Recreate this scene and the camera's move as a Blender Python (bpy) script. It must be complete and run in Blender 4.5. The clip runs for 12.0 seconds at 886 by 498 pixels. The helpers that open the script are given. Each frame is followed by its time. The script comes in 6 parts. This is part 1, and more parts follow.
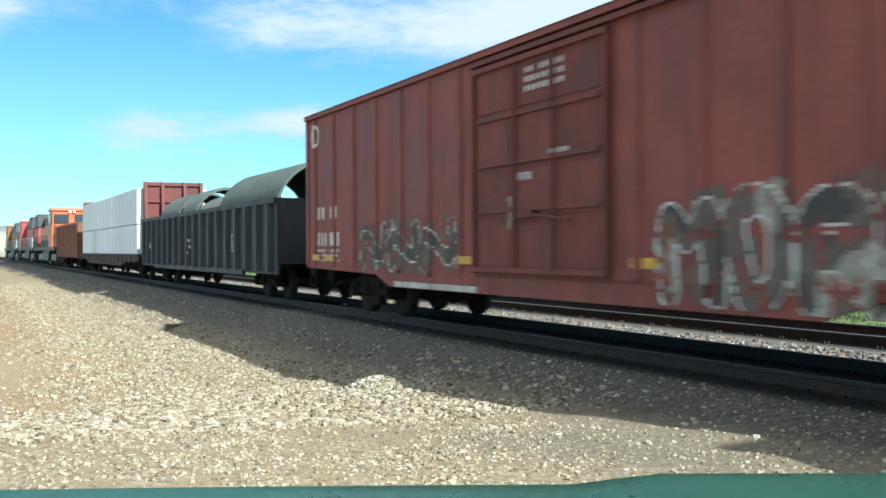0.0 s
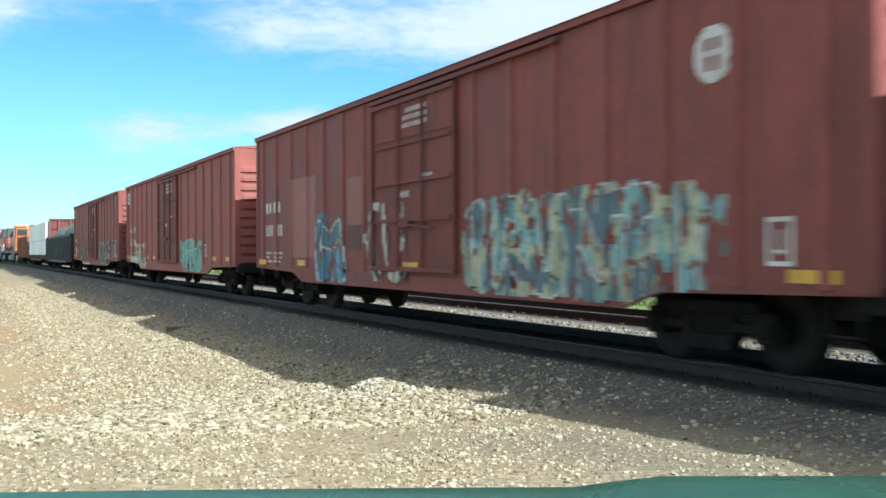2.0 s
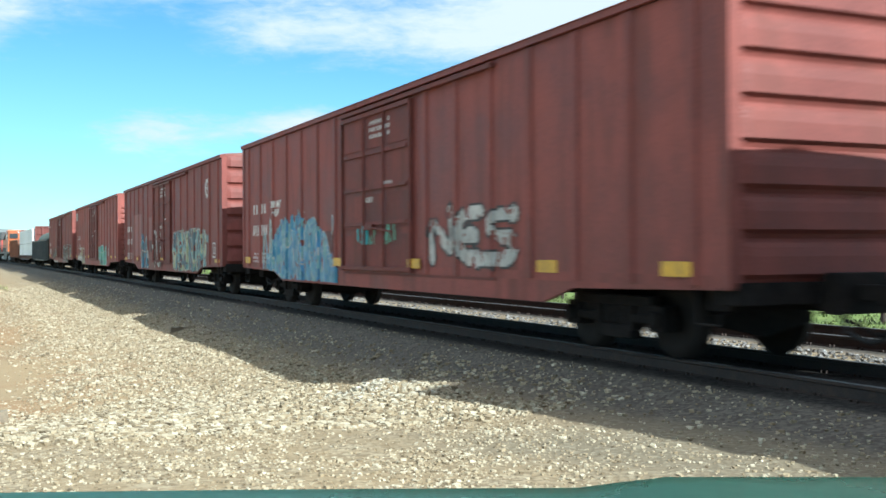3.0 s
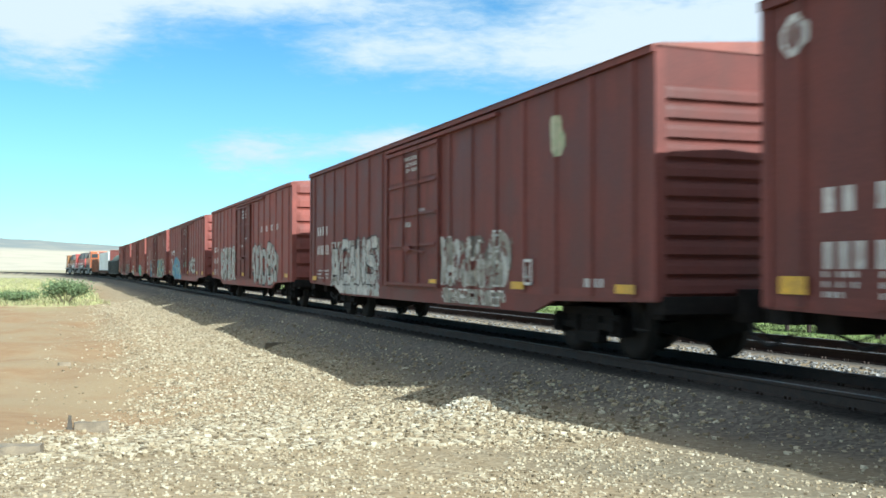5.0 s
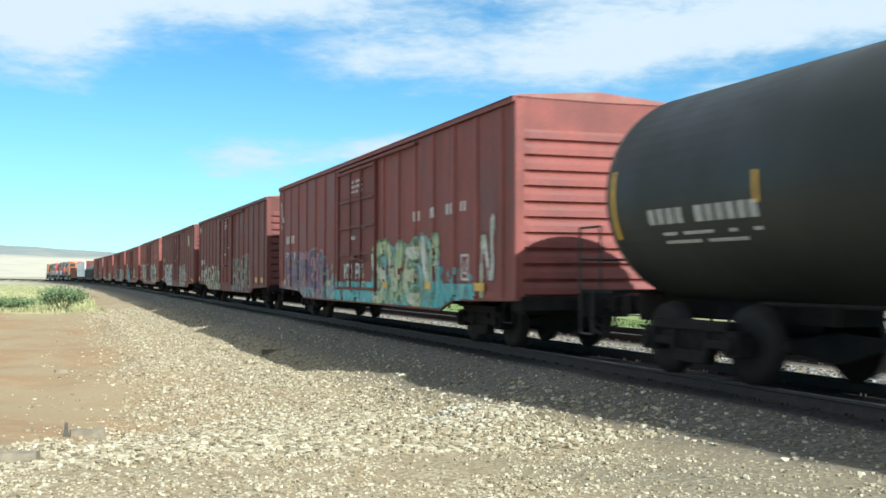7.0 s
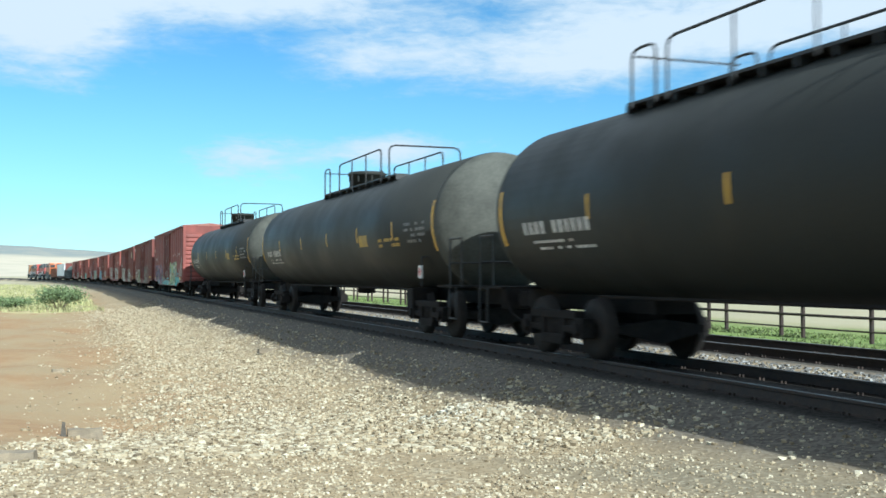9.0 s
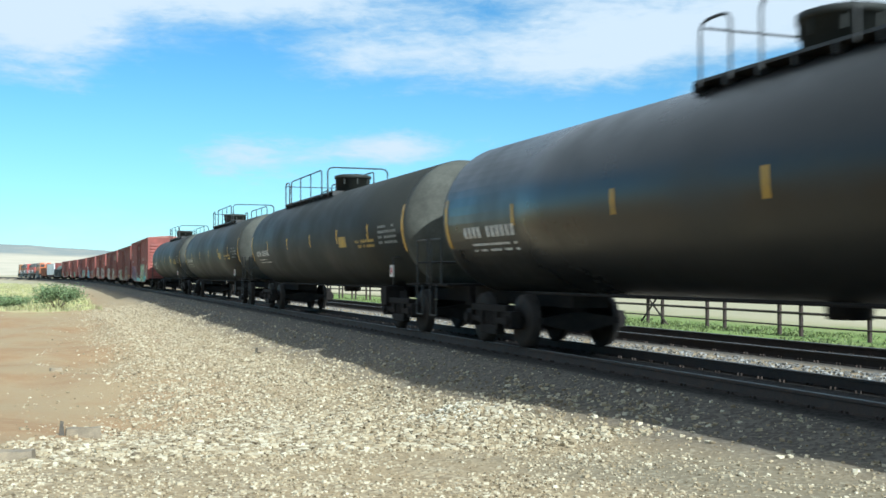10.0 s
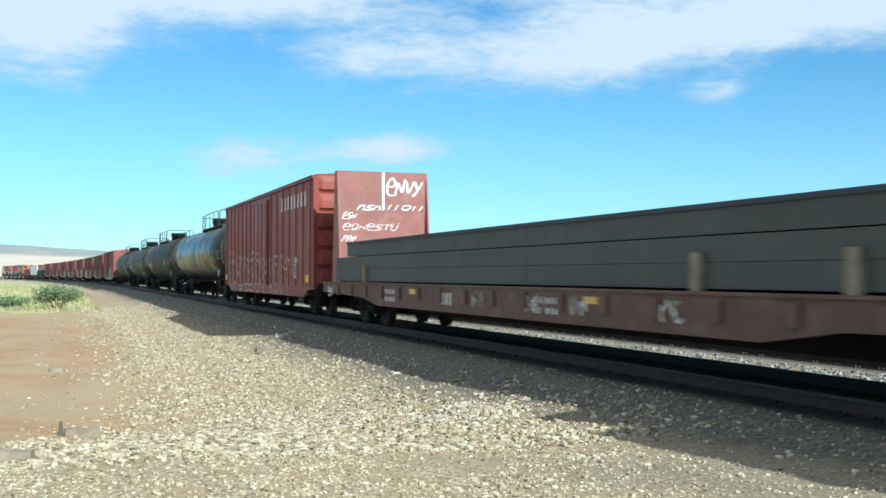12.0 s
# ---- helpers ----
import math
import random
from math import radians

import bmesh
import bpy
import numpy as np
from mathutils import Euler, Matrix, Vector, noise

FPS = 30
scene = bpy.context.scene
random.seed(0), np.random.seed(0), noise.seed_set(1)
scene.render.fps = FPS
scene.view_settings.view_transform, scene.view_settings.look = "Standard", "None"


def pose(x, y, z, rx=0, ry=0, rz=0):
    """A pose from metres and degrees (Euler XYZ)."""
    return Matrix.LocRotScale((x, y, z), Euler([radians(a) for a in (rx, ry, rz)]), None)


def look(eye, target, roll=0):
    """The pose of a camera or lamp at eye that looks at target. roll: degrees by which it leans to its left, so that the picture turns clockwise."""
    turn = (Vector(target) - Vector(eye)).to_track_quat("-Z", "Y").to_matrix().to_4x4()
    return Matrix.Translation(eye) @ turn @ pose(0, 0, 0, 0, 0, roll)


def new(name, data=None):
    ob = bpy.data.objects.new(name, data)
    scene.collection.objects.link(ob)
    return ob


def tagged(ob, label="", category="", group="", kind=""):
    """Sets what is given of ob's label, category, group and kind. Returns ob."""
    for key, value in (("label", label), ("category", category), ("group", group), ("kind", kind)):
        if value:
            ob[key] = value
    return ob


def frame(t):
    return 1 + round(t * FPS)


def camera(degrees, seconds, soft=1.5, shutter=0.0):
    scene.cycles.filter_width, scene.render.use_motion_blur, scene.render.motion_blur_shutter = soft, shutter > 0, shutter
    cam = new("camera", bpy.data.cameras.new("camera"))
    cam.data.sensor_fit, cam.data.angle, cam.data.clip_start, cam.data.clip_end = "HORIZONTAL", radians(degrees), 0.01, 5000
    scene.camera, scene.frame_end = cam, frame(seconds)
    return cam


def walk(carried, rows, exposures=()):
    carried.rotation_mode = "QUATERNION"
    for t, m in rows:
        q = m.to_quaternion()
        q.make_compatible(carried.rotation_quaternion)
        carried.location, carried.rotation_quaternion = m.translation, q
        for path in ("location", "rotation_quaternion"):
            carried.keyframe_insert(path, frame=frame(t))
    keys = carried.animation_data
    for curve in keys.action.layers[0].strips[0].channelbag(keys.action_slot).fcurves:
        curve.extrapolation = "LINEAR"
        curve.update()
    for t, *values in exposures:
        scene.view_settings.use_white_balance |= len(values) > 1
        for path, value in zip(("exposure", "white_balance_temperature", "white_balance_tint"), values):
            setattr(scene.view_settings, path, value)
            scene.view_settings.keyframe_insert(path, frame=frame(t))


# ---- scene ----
cam = camera(46.0, 12.0, 1.6, 0.2)
EYE = 1.26          # height of the eye above the rail heads, which are at z = 0
# seconds, degrees to the right of the track, tilt up, lean
ROWS = [(0.0, 25.19, -0.054, -0.321), (0.5, 25.19, -0.054, -0.321), (1.0, 25.189, -0.039, -0.317), (1.5, 25.188, 0.04, -0.322), (2.0, 25.187, 0.085, -0.313), (2.5, 25.172, 0.147, -0.313), (2.7, 25.172, 0.147, -0.313), (4.3, 21.15, 0.37, -0.06), (4.5, 20.626, 0.849, -0.005), (5.0, 19.96, 1.13, 0.092), (5.5, 19.886, 1.315, 0.112), (6.0, 19.984, 1.363, 0.137), (6.5, 20.063, 1.411, 0.124), (7.0, 20.126, 1.484, 0.051), (9.0, 20.261, 1.447, 0.024), (9.5, 20.303, 1.451, 0.001), (10.0, 20.355, 1.38, 0.004), (10.5, 20.393, 1.338, 0.013), (11.0, 20.404, 1.34, 0.049), (11.5, 20.394, 1.393, -0.03), (12.0, 20.397, 1.396, -0.0)]
walk(cam, [(t, pose(0, 0, EYE, 90 + up, 0, -right) @ pose(0, 0, 0, 0, 0, lean)) for t, right, up, lean in ROWS],
     exposures=[(0, 0.82, 5250, 2), (2.5, 0.87, 5300, 2), (5, 0.79, 5300, 1), (7, 0.74, 5350, 1), (9.5, 0.68, 5200, 1), (12, 0.67, 5200, 1)])

XC = 8.35           # middle of the near track
BEND, RADIUS = 103.0, 2080.0
SPEED = 23.35       # metres a second, away from the eye


def path_x(s):
    d = max(0.0, s - BEND)
    return XC - d * d / 2 / RADIUS


def heading(s):
    return math.degrees(max(0.0, s - BEND) / RADIUS)


# ---- world and sun ----
SUN_DIR = Vector((0.36, -1.48, 1.0)).normalized()
sun = new("sun", bpy.data.lights.new("sun", "SUN"))
sun.data.energy, sun.data.angle, sun.data.color = 5.0, radians(0.53), (1.0, 0.93, 0.80)
sun.matrix_world = look(SUN_DIR * 50, (0, 0, 0))


class Nodes:
    """Short hand for node trees."""
    def __init__(self, tree):
        self.t = tree

    def add(self, kind, operation="", attribute=""):
        n = self.t.nodes.new(kind)
        if operation:
            n.operation = operation
        if attribute:
            n.attribute_name = attribute
        return n

    def link(self, a, b):
        self.t.links.new(a, b)

    def put(self, sock, v):
        if isinstance(v, bpy.types.NodeSocket):
            self.link(v, sock)
        elif isinstance(v, (tuple, list)) and len(v) == 3 and sock.type == "RGBA":
            sock.default_value = (*v, 1)
        else:
            sock.default_value = v

    def math(self, op, a, b=0.0, c=0.0, clamp=False):
        n = self.add("ShaderNodeMath", op)
        n.use_clamp = clamp
        for i, v in enumerate((a, b, c)):
            self.put(n.inputs[i], v)
        return n.outputs[0]

    def mix(self, f, a, b, blend="MIX"):
        n = self.add("ShaderNodeMix")
        n.data_type, n.blend_type = "RGBA", blend
        self.put(n.inputs[0], f), self.put(n.inputs[6], a), self.put(n.inputs[7], b)
        return n.outputs[2]

    def noise(self, vec, scale, detail=4.0, rough=0.55, dist=0.0):
        n = self.add("ShaderNodeTexNoise")
        self.link(vec, n.inputs["Vector"])
        n.inputs["Scale"].default_value, n.inputs["Detail"].default_value = scale, detail
        n.inputs["Roughness"].default_value, n.inputs["Distortion"].default_value = rough, dist
        return n.outputs[0]

    def ramp(self, v, lo, hi, a=0.0, b=1.0, smooth=True):
        n = self.add("ShaderNodeMapRange")
        n.interpolation_type = "SMOOTHSTEP" if smooth else "LINEAR"
        self.put(n.inputs[0], v)
        for i, x in enumerate((lo, hi, a, b)):
            n.inputs[i + 1].default_value = x
        return n.outputs[0]

    def stretch(self, vec, s, loc=(0, 0, 0)):
        n = self.add("ShaderNodeMapping")
        self.link(vec, n.inputs[0])
        n.inputs["Scale"].default_value, n.inputs["Location"].default_value = s, loc
        return n.outputs[0]


def make_world():
    w = bpy.data.worlds.new("sky")
    scene.world = w
    w.use_nodes = True
    n = Nodes(w.node_tree)
    bg = w.node_tree.nodes["Background"]
    sky = n.add("ShaderNodeTexSky")
    sky.sky_type, sky.sun_disc = "NISHITA", False
    sky.sun_elevation = math.asin(SUN_DIR.z)
    sky.sun_rotation = math.atan2(SUN_DIR.x, SUN_DIR.y)
    sky.altitude, sky.air_density, sky.dust_density, sky.ozone_density = 1500, 1.0, 0.3, 1.6
    co = n.add("ShaderNodeTexCoord").outputs["Generated"]
    sep = n.add("ShaderNodeSeparateXYZ")
    n.link(co, sep.inputs[0])
    x, y, z = sep.outputs
    # the air near the horizon is paler, higher up it is a clear cyan blue
    el = n.math("ARCSINE", z)
    az = n.math("ARCTAN2", x, y)
    tint = n.mix(n.ramp(el, 0.0, 0.30), (0.85, 1.15, 1.10), (0.77, 1.10, 1.13))
    clear = n.mix(1.0, sky.outputs[0], tint, "MULTIPLY")
    # thin cloud sheets on a level high above
    comb = n.add("ShaderNodeCombineXYZ")
    n.link(n.math("MULTIPLY", az, 1.0), comb.inputs[0])
    n.link(n.math("MULTIPLY", el, 2.6), comb.inputs[1])
    flat = comb.outputs[0]
    big = n.noise(n.stretch(flat, (1, 1, 1), (3.1, 1.7, 0)), 4.0, 6.0, 0.55, 0.3)
    fine = n.noise(n.stretch(flat, (1, 1, 1), (0.4, 5.2, 2)), 13.0, 7.0, 0.6, 0.4)
    body = n.math("ADD", n.math("MULTIPLY", big, 0.55), n.math("MULTIPLY", fine, 0.45))

    def bank(a0, e0, wa, we, tilt, gain):
        da = n.math("DIVIDE", n.math("SUBTRACT", az, radians(a0)), radians(wa))
        de = n.math("SUBTRACT", el, n.math("ADD", n.math("MULTIPLY", n.math("SUBTRACT", az, radians(a0)), tilt), radians(e0)))
        de = n.math("DIVIDE", de, radians(we))
        r2 = n.math("ADD", n.math("MULTIPLY", da, da), n.math("MULTIPLY", de, de))
        return n.math("MULTIPLY", n.math("POWER", 2.718, n.math("MULTIPLY", r2, -1.0)), gain)
    cover = None
    for b in CLOUDS:
        v = bank(*b)
        cover = v if cover is None else n.math("ADD", cover, v)
    high = n.math("MULTIPLY", n.ramp(el, radians(11.0), radians(16)), 0.33)
    # Added cloud overhead, out of view, to whiten and brighten the fill light.
    deck = n.math("MULTIPLY", n.ramp(el, radians(17), radians(30)), 0.14)
    cover = n.math("ADD", n.math("ADD", cover, high), deck)
    wisp = n.noise(n.stretch(flat, (1, 1.5, 1), (7.7, 2.2, 4)), 38.0, 5.0, 0.65, 0.6)
    body = n.math("ADD", body, n.math("MULTIPLY", n.math("SUBTRACT", wisp, 0.5), 0.22))
    dense = n.ramp(n.math("ADD", body, cover), 0.55, 0.95)
    haze = n.math("MULTIPLY", n.ramp(el, radians(13), radians(-1)), 0.38)
    cloud = n.mix(n.math("MAXIMUM", dense, haze), clear, n.mix(dense, (5.0, 6.2, 6.4), (7.4, 7.4, 7.3)))
    n.link(cloud, bg.inputs[0])
    bg.inputs[1].default_value = 0.07


# azimuth from the track, elevation, widths, slope and weight of the cloud banks
CLOUDS = [(-0.5, 12.2, 5.0, 2.4, 0.0, 0.46), (10.0, 14.3, 9.0, 1.2, -0.05, 0.14), (17.0, 11.9, 5.0, 1.0, 0.12, 0.20), (29.0, 12.0, 12.5, 1.7, 0.07, 0.42),
          (45.0, 13.0, 9.0, 2.0, 0.05, 0.25), (9.4, 6.5, 3.4, 1.7, 0.05, 0.33), (18.0, 6.9, 4.2, 1.1, 0.06, 0.42), (35.0, 9.6, 2.4, 0.8, 0.1, 0.30),
          (1.0, 2.5, 5.0, 1.6, 0.0, 0.14)]
make_world()

# ---- materials ----
MATS = {}


def mat(name, color, rough=0.7, metal=0.0, vary=0.25, scale=3.0, fine=60.0, bump=0.15, dirt=None, dirt_amount=0.35,
        streak=False, island=0.0, each=0.12, gloss=0.5):
    """A worn surface: two scales of tone, stains of a second colour, fine relief."""
    if name in MATS:
        return MATS[name]
    m = bpy.data.materials.new(name)
    m.use_nodes = True
    n = Nodes(m.node_tree)
    p = m.node_tree.nodes["Principled BSDF"]
    co = n.add("ShaderNodeTexCoord").outputs["Object"]
    info = n.add("ShaderNodeObjectInfo")
    shift = n.add("ShaderNodeVectorMath", operation="ADD")
    n.link(co, shift.inputs[0])
    comb = n.add("ShaderNodeCombineXYZ")
    n.link(n.math("MULTIPLY", info.outputs["Random"], 37.0), comb.inputs[1])
    n.link(comb.outputs[0], shift.inputs[1])
    co2 = shift.outputs[0]
    large = n.noise(co2, scale, 5.0, 0.6)
    small = n.noise(co2, fine, 3.0, 0.6)
    tone = n.math("ADD", n.ramp(large, 0.3, 0.7, 1 - vary, 1 + vary), n.ramp(small, 0.3, 0.7, -vary * 0.5, vary * 0.5))
    if each:
        tone = n.math("MULTIPLY", tone, n.ramp(info.outputs["Random"], 0, 1, 1 - each, 1 + each, False))
    if island:
        geo = n.add("ShaderNodeNewGeometry").outputs["Random Per Island"]
        tone = n.math("MULTIPLY", tone, n.ramp(geo, 0, 1, 1 - island, 1 + island, False))
    scaled = n.add("ShaderNodeVectorMath", operation="SCALE")
    scaled.inputs[0].default_value = color
    n.link(tone, scaled.inputs["Scale"])
    col = scaled.outputs[0]
    if dirt:
        v = n.stretch(co2, (1.0, 2.2, 0.22), (0, 0, 0)) if streak else co2
        stain = n.noise(v, scale * 1.7, 7.0, 0.65, 0.4)
        spots = n.ramp(stain, 0.46, 0.70, 0.0, dirt_amount)
        speck = n.ramp(n.noise(co2, scale * 9, 4.0, 0.7), 0.60, 0.72, 0.0, dirt_amount * 0.8)
        col = n.mix(n.math("MAXIMUM", spots, speck), col, dirt)
    n.link(col, p.inputs["Base Color"])
    n.link(n.ramp(large, 0.3, 0.7, max(0.05, rough - 0.1), min(1.0, rough + 0.1)), p.inputs["Roughness"])
    p.inputs["Metallic"].default_value = metal
    p.inputs["Specular IOR Level"].default_value = gloss
    if bump:
        b = n.add("ShaderNodeBump")
        b.inputs["Strength"].default_value, b.inputs["Distance"].default_value = bump, 0.01
        n.link(n.math("ADD", small, n.math("MULTIPLY", large, 0.6)), b.inputs["Height"])
        n.link(b.outputs[0], p.inputs["Normal"])
    MATS[name] = m
    return m


RED = mat("oxide_red_paint", (0.218, 0.064, 0.051), 0.62, vary=0.22, scale=0.9, fine=30, bump=0.1, dirt=(0.125, 0.043, 0.033), dirt_amount=0.62, streak=True, gloss=0.3)
RED_PALE = mat("faded_red_paint", (0.250, 0.075, 0.058), 0.65, vary=0.22, scale=0.8, fine=30, bump=0.1, dirt=(0.150, 0.052, 0.040), dirt_amount=0.62, streak=True, gloss=0.3)
RED_DARK = mat("brown_red_paint", (0.148, 0.046, 0.037), 0.65, vary=0.22, scale=0.8, fine=30, bump=0.1, dirt=(0.105, 0.042, 0.034), dirt_amount=0.62, streak=True, gloss=0.3)
RED_BRIGHT = mat("bright_red_paint", (0.195, 0.037, 0.022), 0.55, vary=0.22, scale=0.8, fine=30, bump=0.1, dirt=(0.165, 0.040, 0.026), dirt_amount=0.62, streak=True, gloss=0.35)
DOOR = mat("rusty_door_paint", (0.165, 0.051, 0.041), 0.68, vary=0.25, scale=1.0, fine=30, bump=0.12, dirt=(0.095, 0.044, 0.032), dirt_amount=0.6, streak=True, gloss=0.25)
ROOF = mat("roof_red_dust", (0.23, 0.085, 0.065), 0.75, vary=0.2, scale=1.5, dirt=(0.30, 0.22, 0.18), dirt_amount=0.4)
UNDER = mat("underframe_grime", (0.015, 0.013, 0.012), 0.9, vary=0.4, scale=4, dirt=(0.032, 0.025, 0.020), dirt_amount=0.4, gloss=0.15)
STEEL = mat("wheel_steel", (0.020, 0.017, 0.015), 0.8, 0.1, vary=0.3, scale=6, dirt=(0.045, 0.030, 0.022), dirt_amount=0.3, gloss=0.26)
TANK = mat("black_tank_paint", (0.023, 0.024, 0.021), 0.60, vary=0.2, scale=0.5, fine=25, bump=0.03, dirt=(0.040, 0.038, 0.031), dirt_amount=0.25, gloss=0.34)
TANK_GLOSS = mat("glossy_black_tank_paint", (0.016, 0.0155, 0.014), 0.36, vary=0.2, scale=0.5, fine=25, bump=0.012, dirt=(0.032, 0.029, 0.023), dirt_amount=0.25, gloss=0.34)
TANK_HEAD = mat("dusty_tank_head", (0.078, 0.078, 0.066), 0.75, vary=0.25, scale=1.2, fine=25, bump=0.05, dirt=(0.025, 0.025, 0.022), dirt_amount=0.4, gloss=0.2)
TANK_GREY = mat("dusty_black_tank_paint", (0.021, 0.022, 0.019), 0.64, vary=0.2, scale=0.5, fine=25, bump=0.03, dirt=(0.034, 0.032, 0.026), dirt_amount=0.3, gloss=0.26)
BLACK = mat("black_iron", (0.02, 0.02, 0.02), 0.6, vary=0.3, scale=5, dirt=(0.07, 0.05, 0.035), dirt_amount=0.25)
DULLYELLOW = mat("dull_yellow_sticker", (0.36, 0.23, 0.03), 0.6, vary=0.25, scale=4, dirt=(0.10, 0.08, 0.04), dirt_amount=0.5)
DULLWHITE = mat("faded_stencil", (0.20, 0.195, 0.18), 0.7, vary=0.25, scale=3, dirt=(0.06, 0.055, 0.05), dirt_amount=0.5)
REDSIGN = mat("red_placard", (0.42, 0.03, 0.03), 0.5, vary=0.15, scale=4)
WHITE = mat("white_lettering", (0.62, 0.60, 0.56), 0.7, vary=0.15, scale=3, dirt=(0.28, 0.18, 0.15), dirt_amount=0.45)
YELLOW = mat("yellow_reflector", (0.62, 0.36, 0.03), 0.5, vary=0.2, scale=4, dirt=(0.25, 0.14, 0.05), dirt_amount=0.4)
GREYPATCH = mat("pink_grey_repaint", (0.25, 0.105, 0.09), 0.7, vary=0.12, scale=1.5)
DARKPATCH = mat("dark_repaint", (0.105, 0.042, 0.038), 0.7, vary=0.2, scale=1.5)
RAIL = mat("rail_rust", (0.045, 0.033, 0.027), 0.75, 0.3, vary=0.3, scale=4, dirt=(0.09, 0.055, 0.035), dirt_amount=0.4)
RAILTOP = mat("rail_head", (0.15, 0.142, 0.135), 0.55, 0.8, vary=0.1, scale=3)
TIE = mat("weathered_tie", (0.085, 0.074, 0.060), 0.9, vary=0.3, scale=5, fine=90, bump=0.5, dirt=(0.13, 0.115, 0.095), dirt_amount=0.4, each=0.3, gloss=0.2)
WRAP = mat("white_lumber_wrap", (0.74, 0.75, 0.76), 0.45, vary=0.06, scale=2, dirt=(0.55, 0.55, 0.55), dirt_amount=0.3)
PIPEGREEN = mat("dark_green_steel", (0.085, 0.105, 0.090), 0.7, vary=0.3, scale=2.5, bump=0.4, dirt=(0.12, 0.11, 0.085), dirt_amount=0.5)
GONDOLA = mat("black_gondola_paint", (0.019, 0.023, 0.024), 0.6, vary=0.25, scale=1.2, dirt=(0.085, 0.06, 0.05), dirt_amount=0.4, streak=True)
# Posts are painted lighter than the sides to show sun on their edges.
GONDOLAPOST = mat("worn_gondola_post", (0.045, 0.053, 0.055), 0.65, vary=0.3, scale=2, dirt=(0.13, 0.12, 0.11), dirt_amount=0.4, streak=True)
LUMBER = mat("grey_painted_lumber", (0.058, 0.060, 0.050), 0.7, vary=0.12, scale=0.8, fine=40, bump=0.1, dirt=(0.09, 0.085, 0.08), dirt_amount=0.4, each=0.10)
LUMBERTOP = mat("lumber_cover", (0.030, 0.034, 0.042), 0.75, vary=0.15, scale=1.2)
DECK = mat("rusty_flat_car_steel", (0.115, 0.058, 0.042), 0.75, vary=0.25, scale=1.3, dirt=(0.19, 0.135, 0.105), dirt_amount=0.45)
BULK = mat("bulkhead_red", (0.25, 0.095, 0.075), 0.7, vary=0.15, scale=1.2, dirt=(0.30, 0.18, 0.14), dirt_amount=0.4)
WOOD = mat("bleached_wood", (0.23, 0.185, 0.125), 0.85, vary=0.25, scale=5, fine=80, bump=0.4, dirt=(0.16, 0.13, 0.10), dirt_amount=0.4)
ORANGE = mat("locomotive_orange", (0.46, 0.125, 0.03), 0.45, vary=0.1, scale=1.2, dirt=(0.30, 0.09, 0.03), dirt_amount=0.35)
LOCORED = mat("locomotive_red", (0.36, 0.055, 0.042), 0.45, vary=0.1, scale=1.2, dirt=(0.3, 0.08, 0.05), dirt_amount=0.3)
LOCOYELLOW = mat("locomotive_yellow", (0.24, 0.105, 0.03), 0.5, vary=0.1, scale=1.2, dirt=(0.25, 0.12, 0.03), dirt_amount=0.4)
LOCOBLACK = mat("locomotive_black", (0.025, 0.026, 0.025), 0.55, vary=0.25, scale=1.5, dirt=(0.09, 0.06, 0.04), dirt_amount=0.4)
BUFFERBROWN = mat("rusty_orange_brown", (0.21, 0.085, 0.045), 0.7, vary=0.25, scale=1.2, dirt=(0.13, 0.06, 0.04), dirt_amount=0.5, streak=True)
GLASS = mat("dark_cab_glass", (0.03, 0.035, 0.04), 0.08, vary=0.05, scale=1, bump=0, gloss=0.8)
FENCE = mat("rusted_pipe", (0.040, 0.026, 0.020), 0.8, vary=0.3, scale=4)
LEAF = mat("shrub_leaf", (0.14, 0.19, 0.08), 0.75, vary=0.2, scale=2, bump=0, island=0.45)
GRASS = mat("dry_grass", (0.34, 0.33, 0.15), 0.85, vary=0.25, scale=0.4, bump=0, island=0.4)
WEED = mat("green_weeds", (0.125, 0.155, 0.05), 0.8, vary=0.25, scale=0.5, bump=0, island=0.4)
CARGREEN = mat("green_car_paint", (0.045, 0.165, 0.115), 0.30, vary=0.08, scale=1.5, bump=0, gloss=0.6, each=0)
RUBBER = mat("tyre_rubber", (0.02, 0.02, 0.02), 0.85, vary=0.2, scale=5)
CHROME = mat("chrome", (0.6, 0.6, 0.6), 0.15, 1.0, vary=0.05, scale=3, bump=0)


def stone_material(name, light, dark, warm):
    m = bpy.data.materials.new(name)
    m.use_nodes = True
    n = Nodes(m.node_tree)
    p = m.node_tree.nodes["Principled BSDF"]
    r = n.add("ShaderNodeNewGeometry").outputs["Random Per Island"]
    ramp = n.add("ShaderNodeValToRGB")
    n.link(r, ramp.inputs[0])
    els = ramp.color_ramp.elements
    els[0].color, els[0].position = (*dark, 1), 0.0
    els[1].color, els[1].position = (*light, 1), 1.0
    e = els.new(0.35)
    e.color = (*warm, 1)
    e = els.new(0.8)
    e.color = (*[(a + b) / 2 for a, b in zip(light, warm)], 1)
    co = n.add("ShaderNodeTexCoord").outputs["Object"]
    col = n.mix(n.ramp(n.noise(co, 40, 3), 0.3, 0.7, 0.0, 0.35), ramp.outputs[0], warm)
    n.link(col, p.inputs["Base Color"])
    p.inputs["Roughness"].default_value = 0.85
    p.inputs["Specular IOR Level"].default_value = 0.25
    return m


